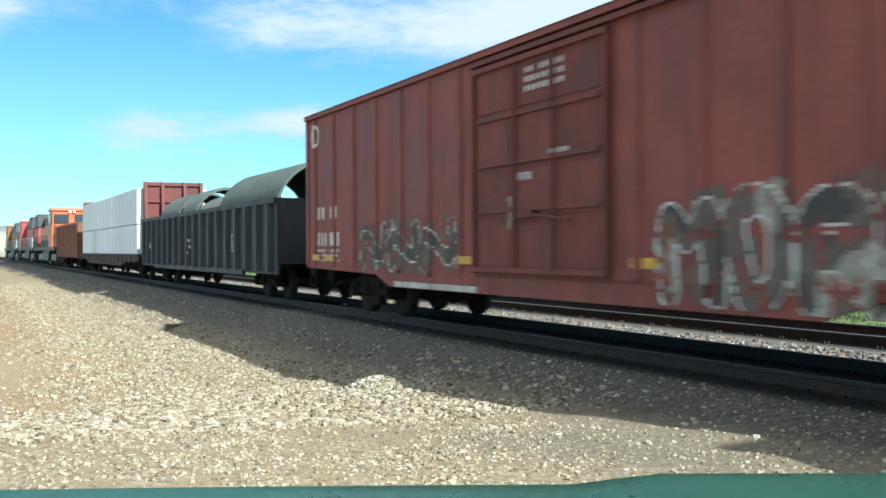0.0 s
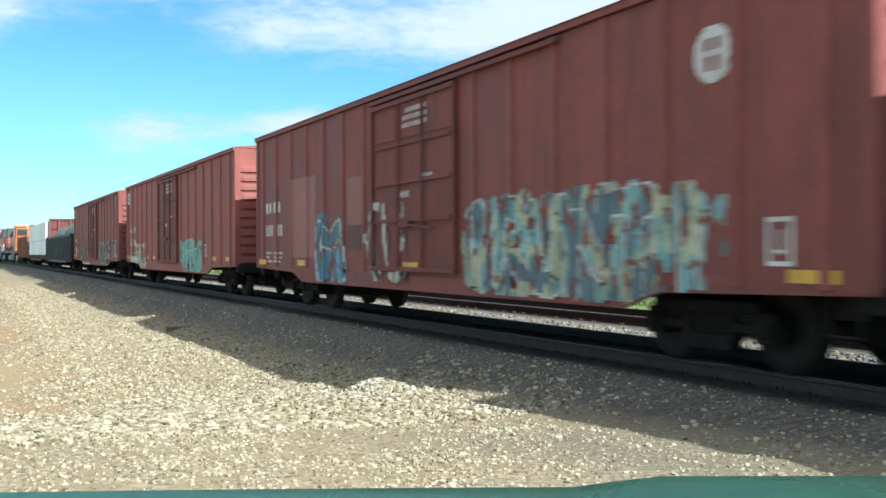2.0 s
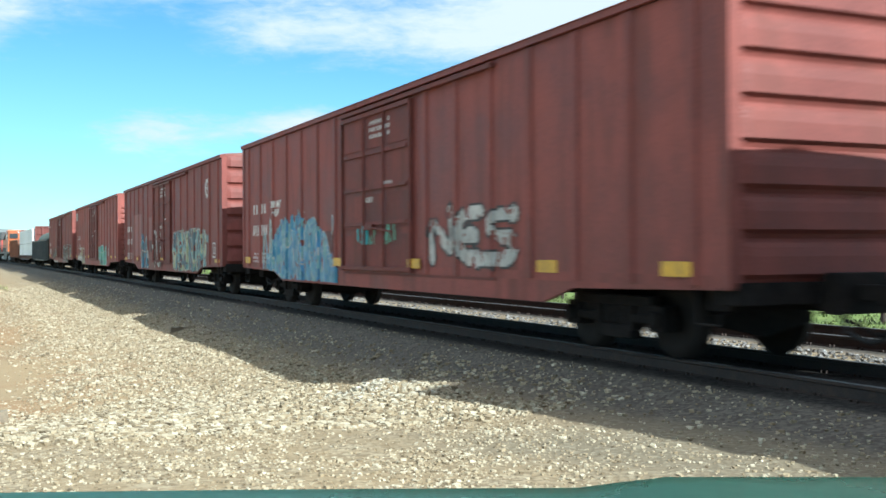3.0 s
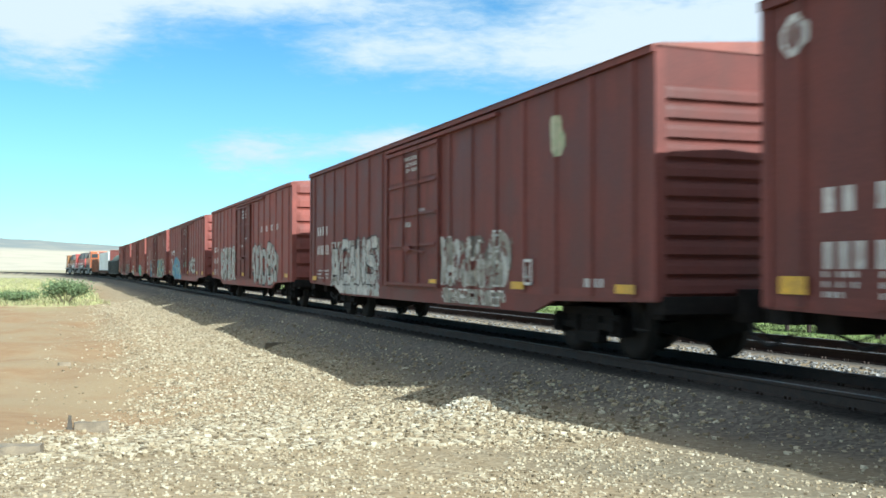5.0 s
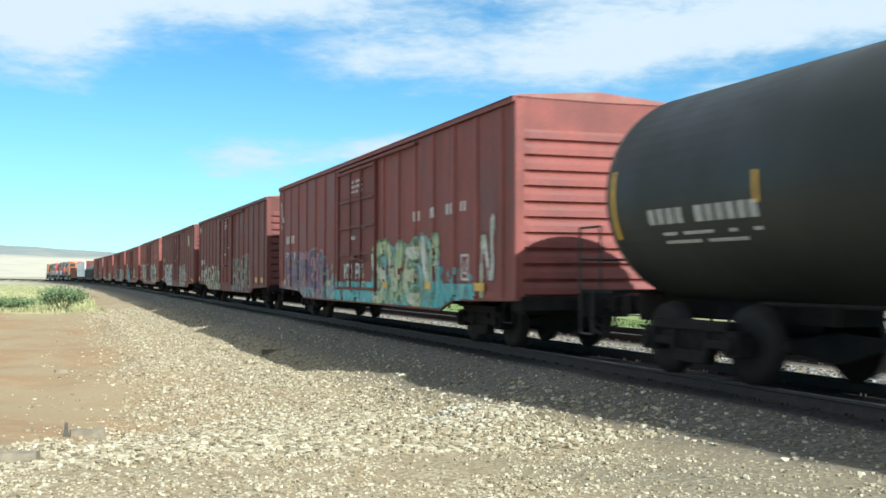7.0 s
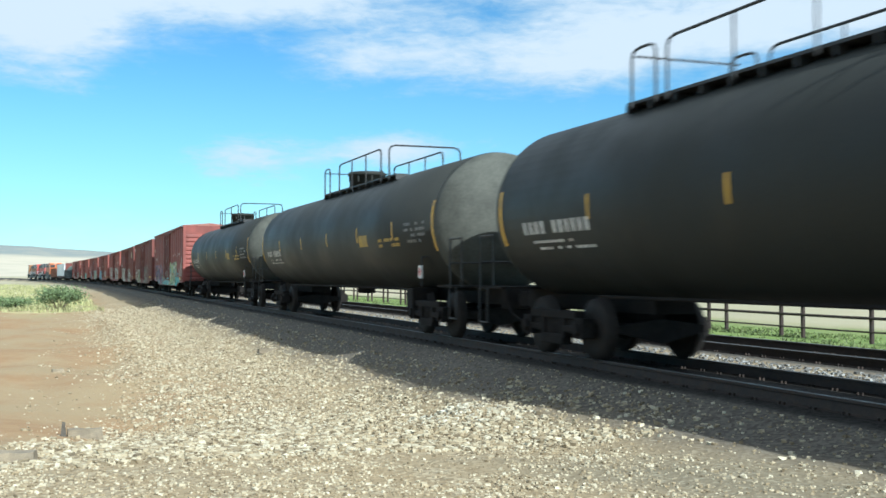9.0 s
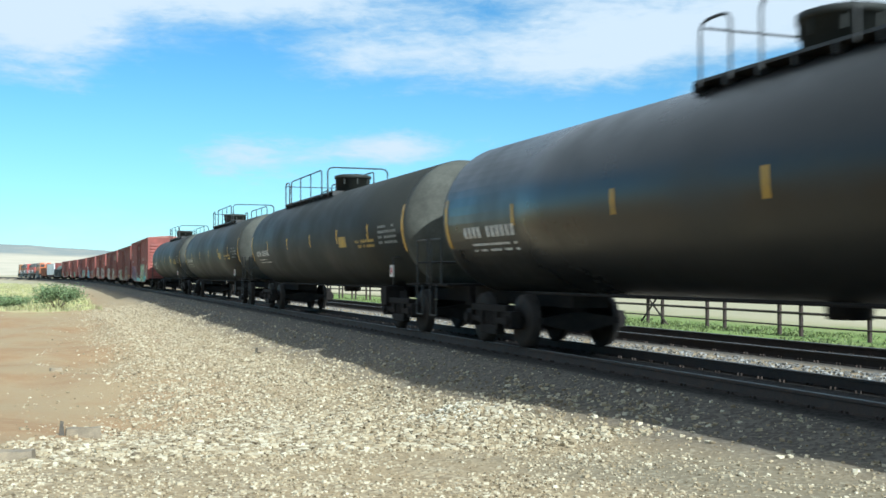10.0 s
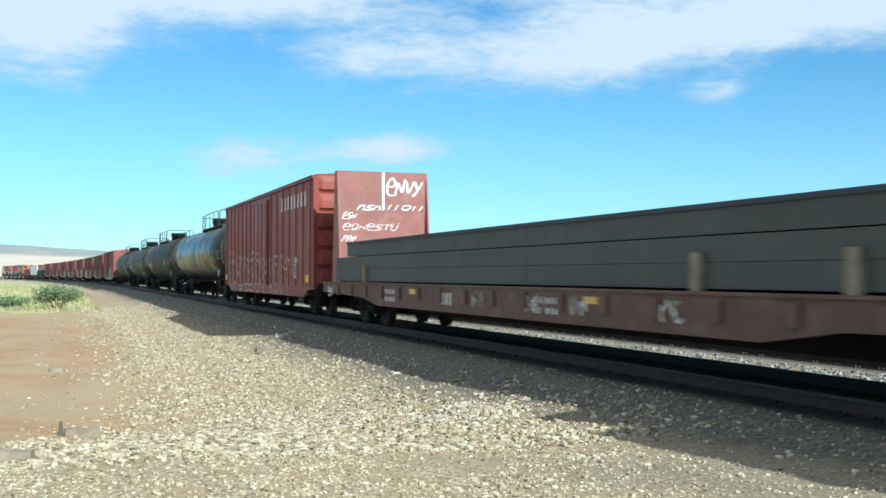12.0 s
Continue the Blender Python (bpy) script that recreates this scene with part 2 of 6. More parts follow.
STONE = stone_material("pale_crushed_stone", (0.61, 0.55, 0.41), (0.12, 0.092, 0.058), (0.32, 0.255, 0.158))
HEAPSTONE = stone_material("bright_heap_stone", (0.66, 0.62, 0.52), (0.15, 0.13, 0.10), (0.40, 0.35, 0.25))
BALLAST = stone_material("grey_ballast_stone", (0.40, 0.39, 0.37), (0.070, 0.066, 0.060), (0.17, 0.160, 0.147))


def ground_material():
    """Gravel, bare orange earth, dry grass and grey ballast, blended by the zone that each spot of ground belongs to."""
    m = bpy.data.materials.new("desert_ground")
    m.use_nodes = True
    n = Nodes(m.node_tree)
    p = m.node_tree.nodes["Principled BSDF"]
    co = n.add("ShaderNodeTexCoord").outputs["Object"]
    z = n.add("ShaderNodeAttribute", attribute="zone")
    sep = n.add("ShaderNodeSeparateColor")
    n.link(z.outputs["Color"], sep.inputs[0])
    big, mid = n.noise(co, 0.35, 5, 0.6), n.noise(co, 2.2, 5, 0.6)
    fine, grit = n.noise(co, 16, 4, 0.65), n.noise(co, 55, 3, 0.7)
    far = n.noise(n.stretch(co, (0.02, 0.012, 1)), 1.0, 6, 0.6)
    earth = n.mix(n.ramp(mid, 0.35, 0.65), (0.275, 0.168, 0.084), (0.310, 0.208, 0.110))
    earth = n.mix(n.ramp(big, 0.36, 0.60, 0, 0.9), earth, (0.315, 0.238, 0.135))
    earth = n.mix(n.ramp(fine, 0.45, 0.7, 0, 0.4), earth, (0.25, 0.15, 0.08))
    earth = n.mix(n.ramp(grit, 0.5, 0.75, 0, 0.3), earth, (0.22, 0.14, 0.085))
    vor = n.add("ShaderNodeTexVoronoi")
    vor.inputs["Randomness"].default_value = 1.0
    n.link(co, vor.inputs["Vector"])
    vor.inputs["Scale"].default_value = 24
    cell = n.add("ShaderNodeSeparateColor")
    n.link(vor.outputs["Color"], cell.inputs[0])
    chips = n.mix(n.ramp(cell.outputs[0], 0.1, 0.95), (0.185, 0.140, 0.085), (0.44, 0.365, 0.24))
    sand = n.mix(n.ramp(fine, 0.35, 0.65), (0.265, 0.192, 0.104), (0.32, 0.243, 0.140))
    gravel = n.mix(n.ramp(mid, 0.42, 0.62, 0.25, 0.85), sand, chips)
    ball = n.mix(n.ramp(cell.outputs[1], 0.05, 0.95), (0.078, 0.066, 0.053), (0.155, 0.134, 0.107))
    grass = n.mix(n.ramp(mid, 0.35, 0.65), (0.34, 0.30, 0.14), (0.44, 0.38, 0.20))
    grass = n.mix(n.ramp(big, 0.45, 0.65, 0, 0.7), grass, (0.22, 0.24, 0.09))
    plain = n.mix(n.ramp(far, 0.35, 0.65), (0.40, 0.345, 0.235), (0.315, 0.285, 0.18))
    green = n.mix(n.ramp(mid, 0.3, 0.7), (0.10, 0.16, 0.035), (0.20, 0.24, 0.07))
    col = n.mix(sep.outputs[0], earth, gravel)
    col = n.mix(sep.outputs[1], col, grass)
    col = n.mix(sep.outputs[2], col, ball)
    zone2 = n.add("ShaderNodeAttribute", attribute="zone_far")
    sep2 = n.add("ShaderNodeSeparateColor")
    n.link(zone2.outputs["Color"], sep2.inputs[0])
    col = n.mix(sep2.outputs[0], col, plain)
    col = n.mix(sep2.outputs[1], col, green)
    packed = n.mix(n.ramp(fine, 0.35, 0.65), (0.175, 0.143, 0.093), (0.225, 0.186, 0.122))
    packed = n.mix(n.ramp(cell.outputs[0], 0.80, 0.95, 0, 0.6), packed, (0.34, 0.30, 0.21))
    col = n.mix(sep2.outputs[2], col, packed)
    # The deep shade along the rails is put into this dark colour.
    rail_shade = n.mix(n.ramp(cell.outputs[1], 0.2, 0.9), (0.020, 0.018, 0.016), (0.050, 0.044, 0.038))
    col = n.mix(z.outputs["Alpha"], col, rail_shade)
    n.link(col, p.inputs["Base Color"])
    p.inputs["Roughness"].default_value = 0.92
    p.inputs["Specular IOR Level"].default_value = 0.2
    b = n.add("ShaderNodeBump")
    b.inputs["Strength"].default_value, b.inputs["Distance"].default_value = 0.6, 0.02
    n.link(n.math("ADD", fine, n.math("MULTIPLY", vor.outputs["Distance"], 0.8)), b.inputs["Height"])
    n.link(b.outputs[0], p.inputs["Normal"])
    return m


# ---- mesh helpers ----
def box(bm, x0, x1, y0, y1, z0, z1, taper=0.0):
    """A block; taper draws its top in."""
    v = [bm.verts.new((x, y, z)) for z, t in ((z0, 0), (z1, taper)) for x, y in
         ((x0 + t, y0 + t), (x1 - t, y0 + t), (x1 - t, y1 - t), (x0 + t, y1 - t))]
    for f in ((3, 2, 1, 0), (4, 5, 6, 7), (0, 1, 5, 4), (1, 2, 6, 5), (2, 3, 7, 6), (3, 0, 4, 7)):
        bm.faces.new([v[i] for i in f])
    return v


def rod(bm, a, b, r, n=8, r2=None):
    """A round bar from a to b with closed ends."""
    a, b = Vector(a), Vector(b)
    d = (b - a).normalized()
    side = d.orthogonal().normalized()
    other = d.cross(side)
    rings = []
    for c, q in ((a, r), (b, r if r2 is None else r2)):
        rings.append([bm.verts.new(c + (side * math.cos(t) + other * math.sin(t)) * q) for t in [2 * math.pi * i / n for i in range(n)]])
    for i in range(n):
        bm.faces.new((rings[0][i], rings[0][(i + 1) % n], rings[1][(i + 1) % n], rings[1][i]))
    bm.faces.new(rings[0][::-1])
    bm.faces.new(rings[1])


def tube(bm, pts, r, n=6):
    for a, b in zip(pts, pts[1:]):
        rod(bm, a, b, r, n)


def lathe(bm, prof, axis="y", n=40, at=(0, 0, 0)):
    """A turned body: prof holds (place along the axis, radius)."""
    rings = []
    for s, r in prof:
        ring = []
        for i in range(n):
            t = 2 * math.pi * i / n
            c, d = r * math.cos(t), r * math.sin(t)
            co = (c, s, d) if axis == "y" else ((s, c, d) if axis == "x" else (c, d, s))
            ring.append(bm.verts.new(Vector(co) + Vector(at)))
        rings.append(ring)
    for a, b in zip(rings, rings[1:]):
        for i in range(n):
            f = bm.faces.new((a[i], b[i], b[(i + 1) % n], a[(i + 1) % n]))
            f.smooth = True
    bm.faces.new(rings[0])
    bm.faces.new(rings[-1][::-1])


def strip(bm, prof, y0, y1):
    """A closed section (x, z) drawn out from y0 to y1."""
    a = [bm.verts.new((x, y0, z)) for x, z in prof]
    b = [bm.verts.new((x, y1, z)) for x, z in prof]
    k = len(prof)
    for i in range(k):
        bm.faces.new((a[i], a[(i + 1) % k], b[(i + 1) % k], b[i]))
    bm.faces.new(a[::-1])
    bm.faces.new(b)


def mesh_of(name, bm, material, bevel=0.0):
    if bevel:
        bmesh.ops.bevel(bm, geom=bm.edges[:], offset=bevel, segments=1, affect="EDGES")
    bmesh.ops.recalc_face_normals(bm, faces=bm.faces[:])
    me = bpy.data.meshes.new(name)
    bm.to_mesh(me)
    bm.free()
    me.materials.append(material)
    return me


def part(name, data, material=None, parent=None, label="", at=None):
    """One mesh object under a thing; data is a bmesh or a mesh already made."""
    me = data if isinstance(data, bpy.types.Mesh) else mesh_of(name, data, material)
    ob = new(name, me)
    ob.parent = parent
    if at is not None:
        ob.matrix_basis = at
    if label:
        ob["label"] = label
    return ob


def thing(name, label, category, group="", kind=""):
    return tagged(new(name), label, category, group, kind)


CACHE = {}


def shared(key, build, material, bevel=0.0):
    if key not in CACHE:
        bm = bmesh.new()
        build(bm)
        CACHE[key] = mesh_of(key.split("/")[0], bm, material, bevel)
    return CACHE[key]


# ---- ground ----
def rel(x, y):
    """Place across the line of the tracks, which bend away to the left far off."""
    return x + XC - path_x(y)


def smooth(a, b, v):
    t = min(1.0, max(0.0, (v - a) / (b - a)))
    return t * t * (3 - 2 * t)


# section across the tracks: the low land beside the bank, and the fill of the road on which the eye stands
ACROSS = [-60, -12, -4, 0, 1.6, 3.4, 5.0, 6.2, 6.8, 7.5, 7.9, 9.9, 10.5, 11.1, 13.9, 14.5, 17, 24, 60]
LOW = [-1.0, -1.0, -1.0, -1.05, -1.05, -1.0, -0.87, -0.5, -0.175, -0.158, -0.158, -0.17, -0.24, -0.17, -0.17, -0.28, -0.75, -0.9, -0.9]
FILL = [-0.9, -0.3, -0.05, -0.05, -0.06, -0.12, -0.20, -0.235, -0.168, -0.158, -0.158, -0.17, -0.24, -0.17, -0.17, -0.28, -0.75, -0.9, -0.9]


def ground_z(x, y):
    u = rel(x, y)
    fill = float(np.interp(y, [-60, -20, 5, 6, 9.4, 12, 14, 17], [0, 1, 1, 0.97, 0.74, 0.52, 0.27, 0]))
    z = float(np.interp(u, ACROSS, LOW)) * (1 - fill) + float(np.interp(u, ACROSS, FILL)) * fill
    # the pushed-up heap at the edge of the fill, and the rim of the washed-out hollow
    z += 0.20 * math.exp(-((x - 4.92) / 0.34) ** 2 - ((y - 12.6) / 0.5) ** 2)
    z += 0.20 * math.exp(-((u - 2.2) / 0.45) ** 2 - ((y - 46) / 14) ** 2)
    if u < 6.6 or u > 14.6:
        w = 0.030 * noise.noise(Vector((x * 0.7, y * 0.5, 0))) + 0.032 * smooth(0.5, 2.5, u) * noise.noise(Vector((x * 2.1, y * 1.7, 3)))
        w += 0.06 * noise.noise(Vector((x * 0.16, y * 0.12, 7)))
        w += 0.24 * smooth(3.3, 1.2, u) * smooth(-40, -12, u) * smooth(11, 15, y) * smooth(75, 50, y) * noise.noise(Vector((x * 0.5, y * 0.22, 17)))
        z += w * smooth(6.6, 5.4, u) if u < 7 else w
    return z


def make_ground():
    def spread(parts):
        out = []
        for a, b, k in parts:
            out += list(np.linspace(a, b, k, endpoint=False))
        return out + [parts[-1][1]]
    xs = spread([(-3000, -300, 8), (-300, -40, 14), (-40, -8, 24), (-8, 16, 150), (16, 40, 30), (40, 300, 14), (300, 3000, 8)])
    ys = spread([(-400, -20, 8), (-20, 3, 12), (3, 34, 170), (34, 110, 90), (110, 330, 44), (330, 1000, 22), (1000, 4200, 8)])
    verts, zone, zone2 = [], [], []
    for y in ys:
        for x in xs:
            verts.append((x, y, ground_z(x, y)))
            u = rel(x, y)
            wob = 0.5 * noise.noise(Vector((x * 0.35, y * 0.3, 1))) + 0.25 * noise.noise(Vector((x * 1.1, y * 0.9, 5)))
            edge = float(np.interp(y, [4, 10, 11, 12.5, 14.5, 17.5, 20, 26, 33, 60, 110], [-9, -5, 0.2, 0.6, 1.0, 1.6, 2.3, 2.4, 2.1, 2.0, 2.8]))
            soft = 1.9
            gravel = smooth(edge - soft * 0.3 + wob, edge + soft * 1.3 + wob, u)
            grass = smooth(62 + 18 * wob, 78 + 18 * wob, y) * (1 - smooth(1.2 + wob, 3.2 + wob, u)) if u < 7 else 0.0
            # Ballast is painted darker in the train's shadow and paler in the sun beyond.
            ball = smooth(4.9 + 0.5 * wob, 6.3 + 0.5 * wob, u) * (1 - smooth(14.4, 15.2, u))
            ball *= 1 - 0.8 * smooth(9.4, 10.1, u) * (1 - smooth(10.9, 11.3, u)) - 0.6 * smooth(13.6, 14.2, u)
            plain = max(smooth(110, 230, y) * (1 - smooth(4, 6.5, u)), smooth(27 + 3 * wob, 33 + 3 * wob, u), smooth(30, 90, -u))
            green = smooth(15.2 + wob, 16.2 + wob, u) * (1 - smooth(27 + 3 * wob, 33 + 3 * wob, u))
            # Where the shade beside and between the rails is painted on the ground.
            rail_shade = max(smooth(6.95 + 0.2 * wob, 7.25 + 0.2 * wob, u) * (1 - smooth(9.2, 9.5, u)), 0.8 * smooth(11.2, 11.5, u) * (1 - smooth(13.4, 13.7, u)))
            zone.append((gravel, grass, ball, rail_shade))
            road = smooth(2.6 + wob, 4.4 + wob, x) * smooth(9.8 + wob, 7.0 + wob, y) * (1 - ball) * smooth(-30, -10, y)
            zone2.append((plain, green, road, 1))
    k = len(xs)
    faces = [(j * k + i, j * k + i + 1, (j + 1) * k + i + 1, (j + 1) * k + i) for j in range(len(ys) - 1) for i in range(k - 1)]
    me = bpy.data.meshes.new("ground")
    me.from_pydata(verts, [], faces)
    for name, data in (("zone", zone), ("zone_far", zone2)):
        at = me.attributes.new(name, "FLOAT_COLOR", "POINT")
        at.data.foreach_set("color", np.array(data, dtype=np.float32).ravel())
    me.polygons.foreach_set("use_smooth", [True] * len(me.polygons))
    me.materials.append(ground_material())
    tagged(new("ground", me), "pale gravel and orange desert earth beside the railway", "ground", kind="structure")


make_ground()


def scatter(name, label, count, place, size, material, category="stones", seed=1, flat=0.7):
    """Loose stones as one mesh: uneven chips with worn corners."""
    rng = np.random.default_rng(seed)
    base = np.array([(a, b, c) for a in (-0.6, 0.6) for b in (-0.6, 0.6) for c in (-0.6, 0.6)])
    tris = np.array([(0, 1, 3), (0, 3, 2), (4, 6, 7), (4, 7, 5), (0, 4, 5), (0, 5, 1), (2, 3, 7), (2, 7, 6), (0, 2, 6), (0, 6, 4), (1, 5, 7), (1, 7, 3)])
    pts = place(rng, count)
    m = len(pts)
    r = size[0] * (size[1] / size[0]) ** (rng.random(m) ** 1.8)
    v = base[None] * (0.75 + 0.5 * rng.random((m, 8, 1))) + rng.normal(0, 0.16, (m, 8, 3))
    a = rng.random(m) * 2 * np.pi
    c, s = np.cos(a), np.sin(a)
    v = v * r[:, None, None]
    v[:, :, 2] *= flat
    x = v[:, :, 0] * c[:, None] - v[:, :, 1] * s[:, None]
    y = v[:, :, 0] * s[:, None] + v[:, :, 1] * c[:, None]
    z = v[:, :, 2]
    gz = np.array([ground_z(px, py) for px, py in pts])
    verts = np.stack([x + pts[:, 0:1], y + pts[:, 1:2], z + gz[:, None] + 0.25 * r[:, None]], 2).reshape(-1, 3)
    faces = (tris[None] + 8 * np.arange(m)[:, None, None]).reshape(-1, 3)
    me = bpy.data.meshes.new(name)
    me.from_pydata(verts.tolist(), [], faces.tolist())
    me.materials.append(material)
    tagged(new(name, me), label, category, kind="stuff")


def bank_spots(rng, k):
    y = 4.0 * (85 / 4.0) ** rng.random(k)
    x = -3.5 + 10.6 * rng.random(k)
    clump = np.array([noise.noise(Vector((a * 0.8, b * 0.6, 11))) + 0.5 * noise.noise(Vector((a * 2.3, b * 1.9, 4))) for a, b in zip(x, y)])
    edge = np.interp(y, [4, 10, 11, 12.5, 14.5, 17.5, 20, 26, 33, 60, 110], [-9, -5, -0.2, 0.2, 0.5, 1.1, 1.8, 1.9, 1.6, 1.5, 2.3])
    keep = np.clip((x - edge + 1.2) / 2.4, 0.02, 1) * np.clip(0.52 + 1.0 * clump, 0.12, 1)
    keep = keep * (1 - 0.8 * np.clip((x - 4.9) / 0.9, 0, 1))
    keep = keep * (1 - 0.60 * np.clip((x - 3.2) / 1.2, 0, 1) * np.clip((9.6 - y) / 2.4, 0, 1))
    return np.stack([x, y], 1)[rng.random(k) < keep]


def slope_spots(rng, k):
    y = 9.0 * (75 / 9.0) ** rng.random(k)
    x = -0.5 + 7.0 * rng.random(k)
    clump = np.array([noise.noise(Vector((a * 1.1, b * 0.7, 21))) + 0.5 * noise.noise(Vector((a * 2.9, b * 2.1, 9))) for a, b in zip(x, y)])
    edge = np.interp(y, [9, 12, 14.5, 17.5, 20, 26, 33, 60], [-1.8, -0.8, -0.2, 0.4, 0.7, 0.8, 0.8, 1.0])
    keep = np.clip((x - edge) / 1.6, 0.03, 1) * np.clip(0.6 + 0.8 * clump, 0.1, 1) * (1 - 0.7 * np.clip((x - 5.0) / 0.9, 0, 1))
    return np.stack([x + np.array([path_x(b) - XC for b in y]), y], 1)[rng.random(k) < keep]


def along_tracks(x0, x1):
    def spots(rng, k):
        y = 4.0 * (90 / 4.0) ** rng.random(k)
        x = x0 + (x1 - x0) * rng.random(k) + np.array([path_x(b) - XC for b in y])
        return np.stack([x, y], 1)
    return spots


def heap_spots(rng, k):
    return np.stack([4.92 + rng.normal(0, 0.34, k), 12.5 + rng.normal(0, 0.45, k)], 1)


scatter("gravel", "pale crushed stones scattered over the gravel bank", 190000, bank_spots, (0.007, 0.022), STONE, seed=3)
scatter("coarse_gravel", "larger pale stones among the gravel", 3000, bank_spots, (0.018, 0.036), STONE, seed=13)
scatter("bank_stones", "pale broken stones over the slope of the bank", 100000, slope_spots, (0.014, 0.048), STONE, seed=23)
scatter("shoulder_stones", "scattered stones on the dark shoulder of the track", 1500, along_tracks(5.4, 7.0), (0.012, 0.036), STONE, seed=5)
scatter("track_ballast", "grey crushed ballast between the tracks", 9000, along_tracks(9.65, 11.05), (0.02, 0.05), BALLAST, seed=6)
scatter("stone_heap", "small heap of pale stones on the gravel", 320, heap_spots, (0.020, 0.055), HEAPSTONE, seed=8)


# ---- tracks ----
def make_track(offset, name, label, near_ties):
    track = thing(name, label, "railway track", kind="structure")
    ys = [-60 + 4 * i for i in range(12)] + [-12 + 3.0 * i for i in range(40)] + [108 + 12 * i for i in range(60)]

    def sweep(bm, section, dx):
        rings = []
        for y in ys:
            c = path_x(y) + offset + dx
            rings.append([bm.verts.new((c + x, y, z)) for x, z in section])
        k = len(section)
        for a, b in zip(rings, rings[1:]):
            for i in range(k):
                bm.faces.new((a[i], a[(i + 1) % k], b[(i + 1) % k], b[i]))
    web = [(-0.07, -0.172), (0.07, -0.172), (0.07, -0.16), (0.012, -0.145), (0.012, -0.045), (0.034, -0.035), (0.034, -0.006),
           (-0.034, -0.006), (-0.034, -0.035), (-0.012, -0.045), (-0.012, -0.145), (-0.07, -0.16)]
    top = [(-0.032, -0.005), (0.032, -0.005), (0.026, 0.0), (-0.026, 0.0)]
    for dx in (-0.752, 0.752):
        bm = bmesh.new()
        sweep(bm, web, dx)
        r = part("rail", bm, RAIL, track)
        bm = bmesh.new()
        sweep(bm, top, dx)
        part("rail_head", bm, RAILTOP, r, "polished running surface")
    tie = shared("tie", lambda b: box(b, -1.3, 1.3, -0.115, 0.115, -0.33, -0.175, 0.012), TIE)
    plate = shared("tie_plate", lambda b: (box(b, -0.86, -0.64, -0.09, 0.09, -0.176, -0.166), box(b, 0.64, 0.86, -0.09, 0.09, -0.176, -0.166),
                                           *[box(b, s * 0.752 + d, s * 0.752 + d + 0.03, q, q + 0.02, -0.17, -0.13) for s in (-1, 1) for d in (-0.11, 0.08) for q in (-0.05, 0.03)]), RAIL)
    y, i = -6.0, 0
    rest = bmesh.new()
    rnd = random.Random(4)
    while y < 330:
        c, h = path_x(y) + offset, heading(y)
        if 2 < y < 2 + near_ties * 0.47:
            m = pose(c + rnd.uniform(-0.04, 0.04), y, rnd.uniform(-0.006, 0.004), 0, 0, h + rnd.uniform(-1, 1))
            t = part("tie", tie, parent=track, at=m)
            part("tie_plate", plate, parent=t)
        else:
            box(rest, c - 1.3, c + 1.3, y - 0.115, y + 0.115, -0.33, -0.175)
        y += 0.47
    part("tie_row", rest, TIE, track)["kind"] = "stuff"
    return track


make_track(0.0, "track_1", "rusty steel rails on weathered wooden ties", 150)
make_track(4.05, "track_2", "second pair of steel rails behind the train", 110)


# ---- running gear ----
def wheel_mesh(bm):
    prof = [(-0.065, 0.30), (-0.065, 0.455), (0.04, 0.455), (0.045, 0.485), (0.07, 0.485), (0.07, 0.38), (0.02, 0.33), (0.03, 0.14), (0.07, 0.12), (0.07, 0.05)]
    lathe(bm, prof, "x", 22)


def side_frame_mesh(bm):
    # cast side frame: arched top member, sagging bottom member, two windows
    w0, w1 = -0.09, 0.09
    box(bm, w0, w1, -0.78, 0.78, 0.60, 0.72, 0.0)
    box(bm, w0, w1, -0.36, 0.36, 0.20, 0.36)
    # Added plate closes the windows, keeping the truck solidly dark.
    box(bm, w0 + 0.05, w1 - 0.05, -0.75, 0.75, 0.38, 0.62)
    box(bm, w0, w1, -0.40, -0.28, 0.30, 0.64)
    box(bm, w0, w1, 0.28, 0.40, 0.30, 0.64)
    for s in (-1, 1):
        box(bm, w0 - 0.03, w1 + 0.03, s * 0.89 - 0.15, s * 0.89 + 0.15, 0.32, 0.62, 0.02)
        box(bm, w0, w1, min(s * 0.38, s * 0.80), max(s * 0.38, s * 0.80), 0.40, 0.50)
        rod(bm, (-0.17, s * 0.89, 0.46), (0.17, s * 0.89, 0.46), 0.10, 12)


def spring_mesh(bm):
    prof = [(0.345, 0.02)]
    for k in range(6):
        prof += [(0.35 + 0.045 * k, 0.055), (0.372 + 0.045 * k, 0.078)]
    lathe(bm, prof + [(0.605, 0.05), (0.61, 0.02)], "z", 10)


def bolster_mesh(bm):
    box(bm, -1.05, 1.05, -0.2, 0.2, 0.50, 0.68, 0.03)


def axle_mesh(bm):
    lathe(bm, [(-0.82, 0.07), (-0.6, 0.095), (-0.2, 0.08), (0.2, 0.08), (0.6, 0.095), (0.82, 0.07)], "x", 10)


def brake_beam_mesh(bm):
    v = [(-0.72, 0.42), (0, 0.26), (0.72, 0.42), (0.72, 0.52), (0, 0.62), (-0.72, 0.52)]
    a = [bm.verts.new((x, -0.06, z)) for x, z in v]
    b = [bm.verts.new((x, 0.06, z)) for x, z in v]
    bm.faces.new(a), bm.faces.new(b)
    for i in range(6):
        bm.faces.new((a[i], a[(i + 1) % 6], b[(i + 1) % 6], b[i]))


